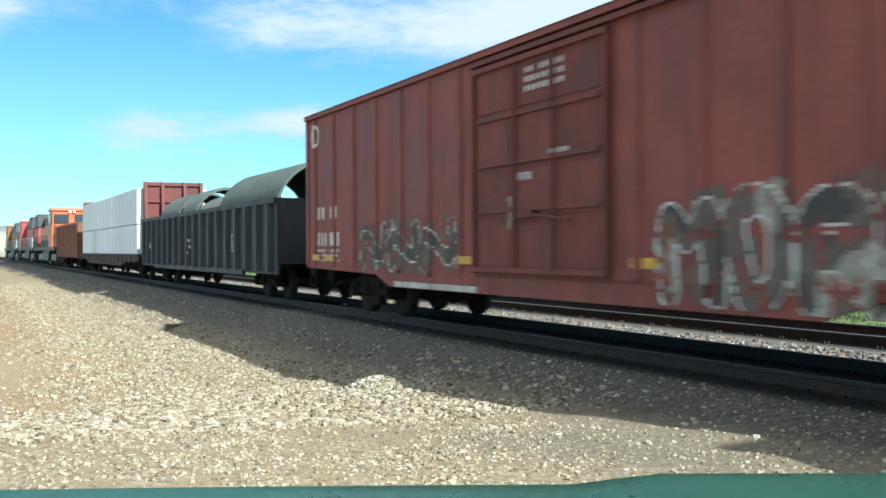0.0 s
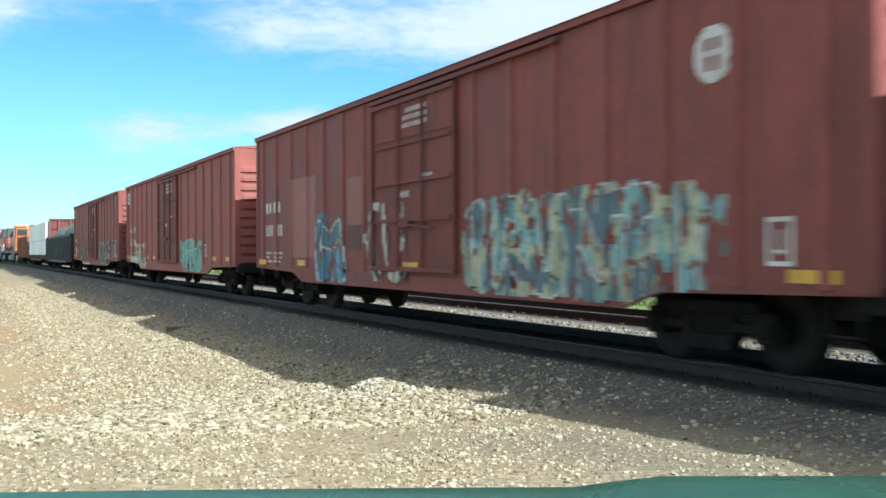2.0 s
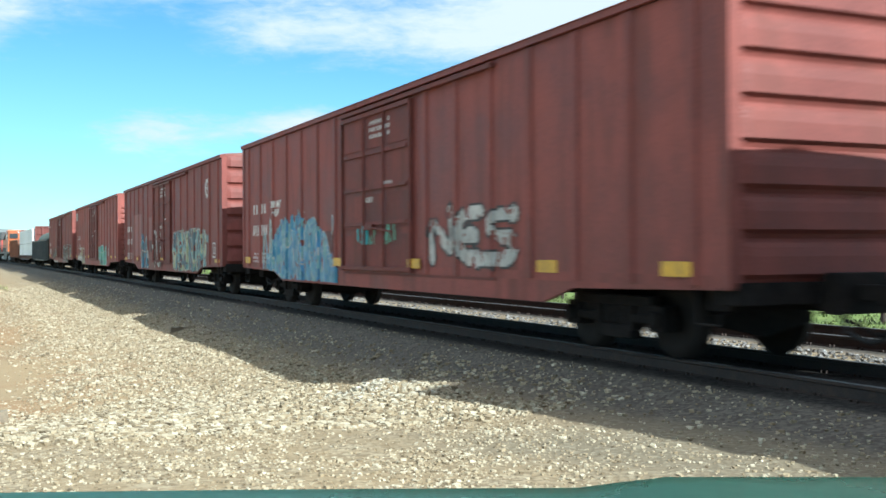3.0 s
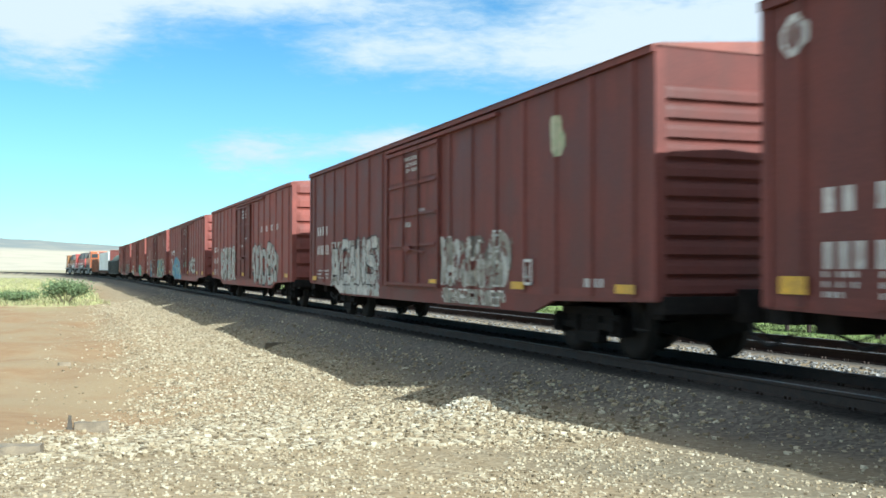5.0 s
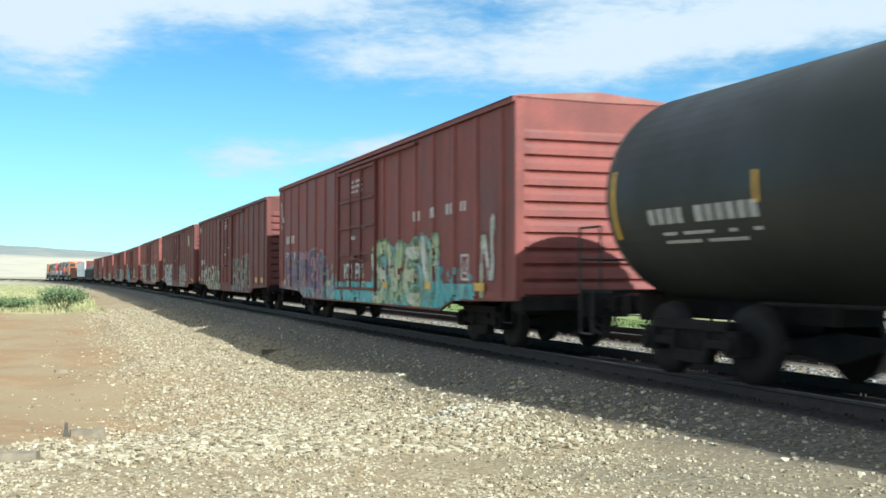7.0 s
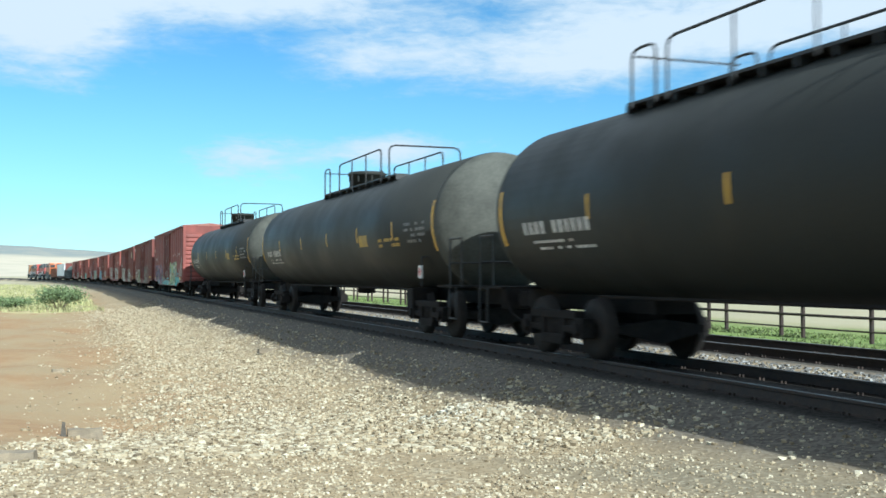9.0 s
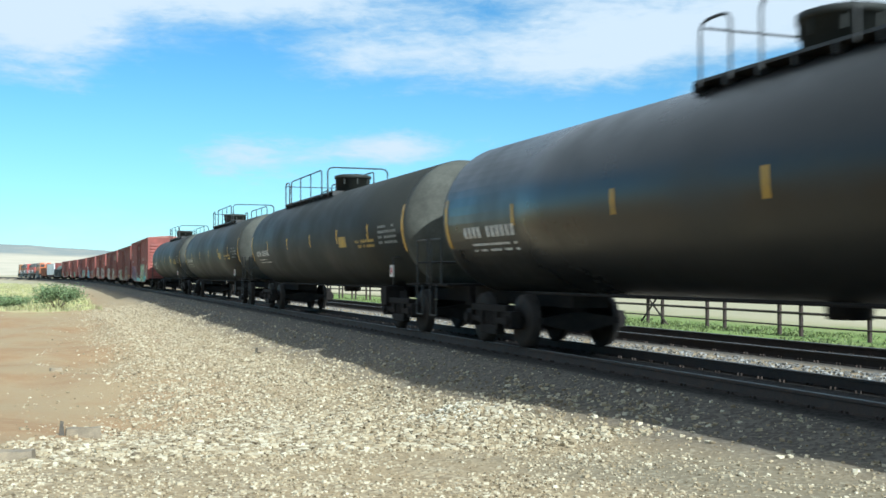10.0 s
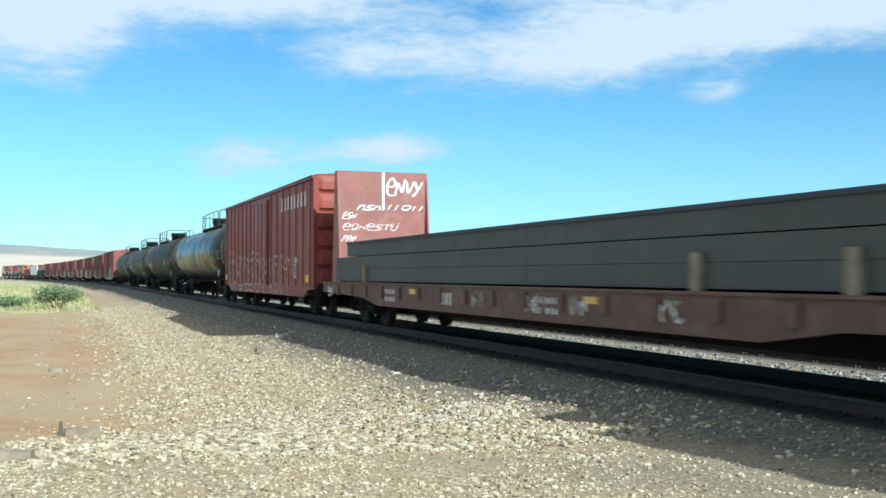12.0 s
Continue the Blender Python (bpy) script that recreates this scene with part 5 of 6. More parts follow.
    lathe(bm, [(zt - 0.12, 0.50), (zt + 0.36, 0.50), (zt + 0.36, 0.55), (zt + 0.45, 0.55), (zt + 0.48, 0.45), (zt + 0.49, 0.05)], "z", 22, (0, ym, 0))
    for i in range(8):
        a = 2 * math.pi * i / 8
        rod(bm, (0.50 * math.cos(a), ym + 0.50 * math.sin(a), zt + 0.18), (0.50 * math.cos(a), ym + 0.50 * math.sin(a), zt + 0.38), 0.03, 6)
    part("manway", bm, TANK_GREY, car, "round valve housing with lid")
    zr, foot = zt + 0.66, zt - 0.16

    def hoop(b, p, q, rad=0.021):
        """A bent pipe rail standing between two feet."""
        p, q = Vector(p), Vector(q)
        d = (q - p).normalized()
        up = Vector((0, 0, zr - foot))
        tube(b, [p, p + up * 0.86, p + up * 0.96 + d * 0.05, p + up + d * 0.17, q + up - d * 0.17, q + up * 0.96 - d * 0.05, q + up * 0.86, q], rad)
        k = int((q - p).length / 1.35)
        for i in range(1, k):
            m = p + (q - p) * (i / k)
            rod(b, m, m + up, rad * 0.85, 6)
    for s in (-1, 1):
        x = s * 0.82
        bm = bmesh.new()
        hoop(bm, (x, H - loop[1], foot), (x, H - loop[0], foot))
        part("railing", bm, BLACK, car, "bent pipe safety railing")
        bm = bmesh.new()
        hoop(bm, (x, H - front - 0.62, foot), (x, H - front, foot))
        part("gate_post", bm, BLACK, car)
        bm = bmesh.new()
        tube(bm, [(x, H - cross, zt - 0.02), (x, H - loop[1] + 0.1, zt - 0.02)], 0.016)
        part("toe_rail", bm, BLACK, car)
    bm = bmesh.new()
    hoop(bm, (-0.86, H - cross, foot), (0.98, H - cross, foot))
    part("railing", bm, BLACK, car, "bent pipe rail across the walkway")
    bm = bmesh.new()
    tube(bm, [(-0.82, H - front - 0.1, zr - 0.1), (0.9, H - front - 0.1, zr - 0.1)], 0.014)
    part("railing", bm, BLACK, car, "thin pipe rail across the walkway")
    # bottom outlet and brake gear
    bm = bmesh.new()
    lathe(bm, [(zc - r - 0.16, 0.05), (zc - r - 0.16, 0.24), (zc - r + 0.1, 0.28)], "z", 16, (0, ym, 0))
    part("outlet_valve", bm, UNDER, car)
    bm = bmesh.new()
    rod(bm, (-0.55, -6.6, 0.80), (-0.55, -5.4, 0.80), 0.19, 12)
    part("brake_cylinder", bm, UNDER, car)
    bm = bmesh.new()
    box(bm, -1.15, -0.6, -7.1, -6.7, 0.56, 0.98)
    part("brake_valve", bm, UNDER, car)
    bm = bmesh.new()
    rod(bm, (-0.9, -H + 3.3, 0.95), (-0.9, H - 3.3, 0.95), 0.025)
    part("brake_rod", bm, UNDER, car)
    # curved reflective stripes, placards and lettering that follow the shell
    rnd = random.Random(marks_seed)

    def patch(b, ya, yb, za, zb):
        rows = [za + (zb - za) * i / 6 for i in range(7)]
        left = [b.verts.new((surface_x(z) - 0.006, ya, z)) for z in rows]
        right = [b.verts.new((surface_x(z) - 0.006, yb, z)) for z in rows]
        for i in range(6):
            b.faces.new((left[i], left[i + 1], right[i + 1], right[i]))
    for u, w, za, zb in ((0.80, 0.10, 1.75, 2.65), (3.85, 0.07, 2.05, 2.40), (7.1, 0.07, 2.05, 2.40), (10.3, 0.07, 2.05, 2.40), (13.4, 0.07, 2.05, 2.42), (16.3, 0.07, 2.05, 2.45), (18.95, 0.10, 1.75, 2.75)):
        bm = bmesh.new()
        patch(bm, H - u - w, H - u, za, zb)
        part("reflector", bm, YELLOW, car)
    bm = bmesh.new()
    for i in range(11):        # owner's mark and number, as plain bars
        if i != 4:
            patch(bm, H - 1.70 - 0.205 * i - 0.10, H - 1.70 - 0.205 * i, 1.90, 2.09)
    for row in range(2):
        for i in range(13):
            if rnd.random() < 0.75:
                patch(bm, H - 1.95 - 0.15 * i - 0.10, H - 1.95 - 0.15 * i, 1.66 + 0.10 * row, 1.70 + 0.10 * row)
    part("lettering", bm, WHITE, car, "white stencilled lettering")["kind"] = "stuff"
    bm = bmesh.new()
    for row in range(4):
        for i in range(9):
            if rnd.random() < 0.8:
                patch(bm, H - 17.2 - 0.15 * i - 0.11, H - 17.2 - 0.15 * i, 1.95 + 0.12 * row, 2.01 + 0.12 * row)
    part("lettering", bm, DULLWHITE, car, "faded stencilled lettering")["kind"] = "stuff"
    bm = bmesh.new()
    patch(bm, H - 14.3, H - 13.6, 1.95, 2.22)
    part("placard", bm, DULLYELLOW, car, "faded yellow sticker")
    bm = bmesh.new()
    for row in range(2):
        for i in range(10):
            if rnd.random() < 0.8:
                patch(bm, H - 15.2 - 0.16 * i - 0.12, H - 15.2 - 0.16 * i, 1.90 + 0.12 * row, 1.97 + 0.12 * row)
    part("lettering", bm, DULLYELLOW, car)["kind"] = "stuff"
    bm = bmesh.new()
    z = 1.33
    box(bm, -1.42, -1.39, H - 18.36, H - 18.16, z - 0.13, z + 0.13)
    holder = part("placard_holder", bm, WHITE, car, "small white hazard placard on a bracket")
    bm = bmesh.new()
    d = [bm.verts.new((-1.424, H - 18.26 + a, z + b)) for a, b in ((0, -0.10), (0.08, 0), (0, 0.10), (-0.08, 0))]
    bm.faces.new(d)
    part("placard", bm, REDSIGN, holder, "red diamond")
    bm = bmesh.new()
    rod(bm, (-1.38, H - 18.26, z - 0.3), (-1.38, H - 18.26, z + 0.3), 0.015, 6)
    rod(bm, (-1.38, H - 18.26, z + 0.3), (-1.0, H - 18.26, z + 0.3), 0.015, 6)
    part("bracket", bm, BLACK, holder)
    return car, H


# ---- flat cars ----
def bulkhead(car, y, s, top, material, wide=1.36, deep=0.75):
    bm = bmesh.new()
    box(bm, -wide, wide, min(y, y + s * 0.06), max(y, y + s * 0.06), 1.0, top)
    b = part("bulkhead", bm, material, car, "steel end bulkhead")
    bm = bmesh.new()
    for x in (-wide + 0.06, -0.45, 0.45, wide - 0.06):
        a = [bm.verts.new((x + d, y + s * q, z)) for d in (-0.06, 0.06) for q, z in ((0.06, 1.0), (deep, 1.0), (0.22, top), (0.06, top))]
        bm.faces.new(a[:4]), bm.faces.new(a[4:])
        for i in range(4):
            bm.faces.new((a[i], a[(i + 1) % 4], a[4 + (i + 1) % 4], a[4 + i]))
    for i in range(5):
        z = 1.2 + (top - 1.3) * i / 4
        box(bm, -wide, wide, min(y + s * 0.05, y + s * 0.16), max(y + s * 0.05, y + s * 0.16), z - 0.05, z + 0.05)
    part("bulkhead_brace", bm, material, b)
    return b


def flat_body(car, L, material):
    H = L / 2
    bm = bmesh.new()
    box(bm, -1.5, 1.5, -H, H, 0.98, 1.06)
    for s in (-1, 1):
        prof = [(-H, 0.80), (-H + 3.8, 0.72), (-H + 5.0, 0.56), (H - 5.0, 0.56), (H - 3.8, 0.72), (H, 0.80), (H, 1.03), (-H, 1.03)]
        a = [bm.verts.new((s * 1.55, y, z)) for y, z in prof]
        b = [bm.verts.new((s * 1.49, y, z)) for y, z in prof]
        bm.faces.new(a), bm.faces.new(b)
        for i in range(8):
            bm.faces.new((a[i], a[(i + 1) % 8], b[(i + 1) % 8], b[i]))
        box(bm, s * 1.54 - 0.035, s * 1.54 + 0.035, -H, H, 1.03, 1.07)
    part("deck", bm, material, car, "rusty steel deck and side sill")
    bm = bmesh.new()
    box(bm, -0.4, 0.4, -H + 0.1, H - 0.1, 0.62, 0.98)
    box(bm, -0.42, 0.42, -H + 4.2, H - 4.2, 0.36, 0.63)
    part("centre_sill", bm, UNDER, car)
    me = shared("stake_pocket", lambda b: box(b, -0.05, 0.0, -0.09, 0.09, 0.74, 0.98), material)
    for i in range(int(L / 1.25)):
        part("stake_pocket", me, parent=car, at=pose(-1.55, -H + 0.7 + 1.25 * i, 0))
    for q in (-1, 1):
        add_truck(car, q * (H - 2.4))
    add_ends(car, H)


def make_lumber_flat():
    L, top = 23.6, 4.05
    H = L / 2
    car = thing("bulkhead_flat_car", "rusty bulkhead flat car loaded with grey painted boards", "flat car")
    flat_body(car, L, DECK)
    b = bulkhead(car, H - 0.40, 1, top, BULK, 1.24, 0.5)
    bulkhead(car, -H + 0.85, -1, top, BULK)
    # tapering side plate of the leading bulkhead
    for x in (-1.28, 1.24):
        bm = bmesh.new()
        a = [bm.verts.new((x + d, y, z)) for d in (0, 0.04) for y, z in ((H - 0.75, 1.0), (H + 0.10, 1.0), (H - 0.14, top), (H - 0.41, top))]
        bm.faces.new(a[:4]), bm.faces.new(a[4:])
        for i in range(4):
            bm.faces.new((a[i], a[(i + 1) % 4], a[4 + (i + 1) % 4], a[4 + i]))
        part("bulkhead_side", bm, BULK, b)

    def tag_paint(word, x0, x1, z0, z1, width, name):
        # sprayed on the inner face of the bulkhead, which looks back along the train
        step = 0.015
        xs, zs = np.arange(x0 - 0.1, x1 + 0.1, step), np.arange(z0 - 0.1, z1 + 0.2, step)
        xx, zz = np.meshgrid(xs[:-1] + step / 2, zs[:-1] + step / 2, indexing="ij")
        d = near_lines(strokes(word, x0, x1, z0, z1, 0.08, 0.15, 2), xx, zz)
        y = H - 0.40 - 0.006
        bm = bmesh.new()
        for i, k in zip(*np.nonzero(d < width)):
            bm.faces.new([bm.verts.new(p) for p in ((xs[i], y, zs[k]), (xs[i + 1], y, zs[k]), (xs[i + 1], y, zs[k + 1]), (xs[i], y, zs[k + 1]))])
        part(name, bm, CHALK2, b, "white sprayed tag")
    tag_paint("eNVy", 0.06, 1.10, 3.42, 3.84, 0.022, "graffiti_tag")
    tag_paint("-o-", 0.1, 1.16, 3.02, 3.14, 0.013, "graffiti_tag")
    tag_paint("nSn", -0.75, -0.1, 3.0, 3.12, 0.015, "graffiti_tag")
    tag_paint("eSN", -1.16, -0.8, 2.76, 2.92, 0.010, "graffiti_tag")
    tag_paint("eoNeSTu", -1.16, 0.4, 2.46, 2.62, 0.009, "graffiti_tag")
    tag_paint("PRe", -1.16, -0.8, 2.16, 2.30, 0.009, "graffiti_tag")
    bm = bmesh.new()
    box(bm, -0.02, 0.04, H - 0.407, H - 0.402, 3.0, top - 0.02)
    part("weld_strip", bm, CHALK2, b, "white painted seam")
    # boards: two tiers of bundles, each bundle a thing that lies on the deck
    rnd = random.Random(12)
    loads = []
    ys = [H - 0.95, -0.9, -H + 1.3]
    for y1, y0 in zip(ys, ys[1:]):
        for tier, (z0, z1) in enumerate(((1.10, 1.70), (1.712, 2.06))):
            load = thing("board_bundle", "bundle of long grey painted boards on the flat car", "lumber", "board bundles")
            a, far = y0 + 0.004, (y1 if (tier == 0 or y1 < H - 1.2) else y1 - 0.95)
            rows = 2 if tier == 0 else 1
            for i in range(rows):
                za, zb = z0 + (z1 - z0) * i / rows, z0 + (z1 - z0) * (i + 1) / rows - 0.006
                bm = bmesh.new()
                lean = 0.02 * i + 0.05 * tier
                box(bm, -1.46 + lean, 1.46 - lean, a, far, za, zb, 0.012)
                part("board_layer", bm, LUMBER, load)
            if tier == 1:
                bm = bmesh.new()
                strip(bm, [(-1.425, z1 - 0.05), (-1.41, z1 + 0.012), (1.41, z1 + 0.012), (1.425, z1 - 0.05), (1.415, z1 - 0.05), (1.40, z1), (-1.40, z1), (-1.415, z1 - 0.05)], a, far)
                part("cover", bm, LUMBERTOP, load, "dark sheet over the boards")
            loads.append(load)
    stakes = []
    for u in (3.8, 17.4, 19.9):
        st = thing("side_stake", "short bleached wooden stake in a pocket of the flat car", "stake", "side stakes")
        bm = bmesh.new()
        box(bm, -1.535, -1.44, H - u - 0.10, H - u + 0.08, 1.0, 1.38 + 0.2 * rnd.random(), 0.01)
        part("stake", bm, WOOD, st)
        stakes.append(st)
    reflectors(car, lambda y: -1.55, H, [7.5, 15.0], 0.86, 0.4, 0.10)
    for u, word in ((0.5, "eN"), (10.7, "/-"), (12.8, "o/-"), (14.4, "-/"), (16.7, "/o"), (19.0, "/")):
        mural(car, lambda y: -1.551, H, u, u + 0.32 * len(word), 0.66, 0.98, word, (), (CHALK, WORN), None, width=0.026, step=0.022, worn=0.3, clip=False, label="small white sprayed tag")
    lettering(car, lambda y: -1.55, H, [(5.6, 0.7, 0.68, 0.94, 2, 5), (9.2, 0.5, 0.7, 0.92, 1, 3), (13.2, 0.8, 0.68, 0.92, 2, 6)], seed=33)
    return [(o, -252.65, H) for o in (car, *loads, *stakes)]


SILLDARK = mat("dark_brown_flat_car_steel", (0.045, 0.026, 0.022), 0.8, vary=0.25, scale=1.3, dirt=(0.09, 0.06, 0.05), dirt_amount=0.4)
STRAP = mat("pale_strap", (0.55, 0.56, 0.58), 0.5, vary=0.1, scale=3)
CHALK2 = mat("fresh_white_spray", (0.78, 0.77, 0.74), 0.6, vary=0.06, scale=4)


def make_white_flat():
    L, top = 21.6, 4.05
    H = L / 2
    car = thing("bulkhead_flat_car", "brown bulkhead flat car loaded with white wrapped lumber", "flat car")
    flat_body(car, L, SILLDARK)
    bulkhead(car, H - 0.8, 1, top, RED_DARK)
    bulkhead(car, -H + 0.8, -1, top, RED_DARK, 1.2, 0.6)
    loads = []
    k = 9
    for i in range(k):
        for z0, z1 in ((1.08, 2.30), (2.33, 3.80)):
            load = thing("wrapped_lumber_pack", "white plastic wrapped lumber pack on the flat car", "lumber", "wrapped lumber packs")
            a = -H + 0.9 + (L - 1.8) * i / k
            b = a + (L - 1.8) / k - 0.03
            bm = bmesh.new()
            box(bm, -1.45, 1.45, a, b, z0, z1, 0.015)
            part("wrapping", bm, WRAP, load)
            bm = bmesh.new()
            for f in (0.25, 0.75):
                box(bm, -1.456, -1.449, a + (b - a) * f - 0.02, a + (b - a) * f + 0.02, z0, z1)
            part("strap", bm, STRAP, load)
            loads.append(load)
    return [(o, 65.0, H) for o in (car, *loads)]


def make_gondola():
    L, top = 18.9, 2.46
    H = L / 2
    car = thing("gondola_car", "black ribbed steel gondola car loaded with curved culvert plates", "gondola car")
    for s in (-1, 1):
        for name, lo, hi in (("side", (s * 1.45 - 0.03, -H, 0.66), (s * 1.45 + 0.03, H, top)), ("top_chord", (s * 1.50 - 0.06, -H, top - 0.12), (s * 1.50 + 0.06, H, top + 0.003)),
                             ("side_sill", (s * 1.50 - 0.05, -H + 3.0, 0.60), (s * 1.50 + 0.05, H - 3.0, 0.74)), ("end", (-1.45, s * (H - 0.03) - 0.03, 0.9), (1.45, s * (H - 0.03) + 0.03, top - 0.003))):
            bm = bmesh.new()
            box(bm, lo[0], hi[0], lo[1], hi[1], lo[2], hi[2])
            part(name, bm, GONDOLA, car)
    bm = bmesh.new()
    box(bm, -1.42, 1.42, -H + 0.06, H - 0.06, 0.95, 1.02)
    part("floor", bm, GONDOLA, car)
    post = shared("gondola_post", lambda b: strip_up(b, [(-0.10, 0), (-0.075, -0.13), (0.075, -0.13), (0.10, 0)], 0.72, top - 0.12), GONDOLAPOST)
    for i in range(18):
        y = -H + 0.5 + (L - 1.0) * i / 17
        part("side_post", post, parent=car, at=pose(-1.47, y, 0))
        part("side_post", post, parent=car, at=pose(1.47, y, 0, 0, 0, 180))
    bm = bmesh.new()
    box(bm, -0.35, 0.35, -H + 0.1, H - 0.1, 0.64, 0.95)
    part("centre_sill", bm, UNDER, car)
    for q in (-1, 1):
        add_truck(car, q * (H - 2.3))
    add_ends(car, H)
    stencil_box(car, lambda y: -1.56, H, 14.8, 1.2, 0.34)
    lettering(car, lambda y: -1.56, H, [(2.0, 0.6, 1.3, 1.5, 1, 4), (9.0, 0.5, 1.1, 1.6, 3, 3)], seed=44)
    loads = []

    def plate(y0, y1, r, lift, tilt, rise, label):
        p = thing("culvert_plate", label, "culvert", "culvert plates")
        bm = bmesh.new()
        n, rows = 18, max(2, int((y1 - y0) / 0.12))
        outer = []
        for k in range(rows + 1):
            y = y0 + (y1 - y0) * k / rows
            rr = r + (0.02 if k % 2 else -0.02)
            ring = []
            for i in range(n + 1):
                t = radians(8 + tilt) + (math.pi - radians(16)) * i / n
                for q in (rr, rr - 0.05):
                    ring.append(bm.verts.new((q * math.cos(t), y, lift + q * rise * math.sin(t))))
            outer.append(ring)
        for a, b in zip(outer, outer[1:]):
            for i in range(n):
                for q in (0, 1):
                    bm.faces.new((a[2 * i + q], a[2 * i + 2 + q], b[2 * i + 2 + q], b[2 * i + q]))
            bm.faces.new((a[0], a[1], b[1], b[0])), bm.faces.new((a[-1], a[-2], b[-2], b[-1]))
        for ring in (outer[0], outer[-1]):
            for i in range(n):
                bm.faces.new((ring[2 * i], ring[2 * i + 1], ring[2 * i + 3], ring[2 * i + 2]))
        part("corrugated_sheet", bm, PIPEGREEN, p)
        loads.append(p)
    plate(-H + 0.6, -H + 6.6, 1.34, 2.16, 0, 0.95, "long dark green corrugated culvert half on the gondola")
    plate(-H + 7.0, -H + 10.4, 1.30, 2.0, 4, 0.76, "low dark green corrugated culvert half on the gondola")
    plate(-H + 10.9, -H + 13.0, 1.15, 2.14, -9, 1.02, "dark green corrugated culvert half standing in the gondola")
    plate(-H + 13.9, -H + 17.2, 1.15, 2.14, 7, 1.0, "dark green corrugated culvert half standing in the gondola")
    return [(o, 42.6, H) for o in (car, *loads)]


def make_buffer_car():
    L, top = 13.4, 2.95
    H = L / 2
    car = thing("gondola_car", "short rusty brown high-sided gondola behind the locomotives", "gondola car")
    bm = bmesh.new()
    for s in (-1, 1):
        box(bm, s * 1.45 - 0.03, s * 1.45 + 0.03, -H, H, 0.8, top)
        box(bm, -1.45, 1.45, s * (H - 0.03) - 0.03, s * (H - 0.03) + 0.03, 0.9, top)
    box(bm, -1.45, 1.45, -H, H, 0.95, 1.02)
    box(bm, -0.35, 0.35, -H + 0.1, H - 0.1, 0.64, 0.95)
    part("body", bm, BUFFERBROWN, car)
    for s in (-1, 1):
        bm = bmesh.new()
        box(bm, s * 1.50 - 0.06, s * 1.50 + 0.06, -H, H, top - 0.12, top)
        part("top_chord", bm, BUFFERBROWN, car)
    post = shared("hopper_post", lambda b: strip_up(b, [(-0.1, 0), (-0.06, -0.08), (0.06, -0.08), (0.1, 0)], 0.82, top - 0.12), BUFFERBROWN)
    for i in range(11):
        y = -H + 0.5 + (L - 1.0) * i / 10
        part("side_post", post, parent=car, at=pose(-1.47, y, 0))
        part("side_post", post, parent=car, at=pose(1.47, y, 0, 0, 0, 180))
    for q in (-1, 1):
        add_truck(car, q * (H - 2.0))
    add_ends(car, H)
    return [(car, 80.2, H)]


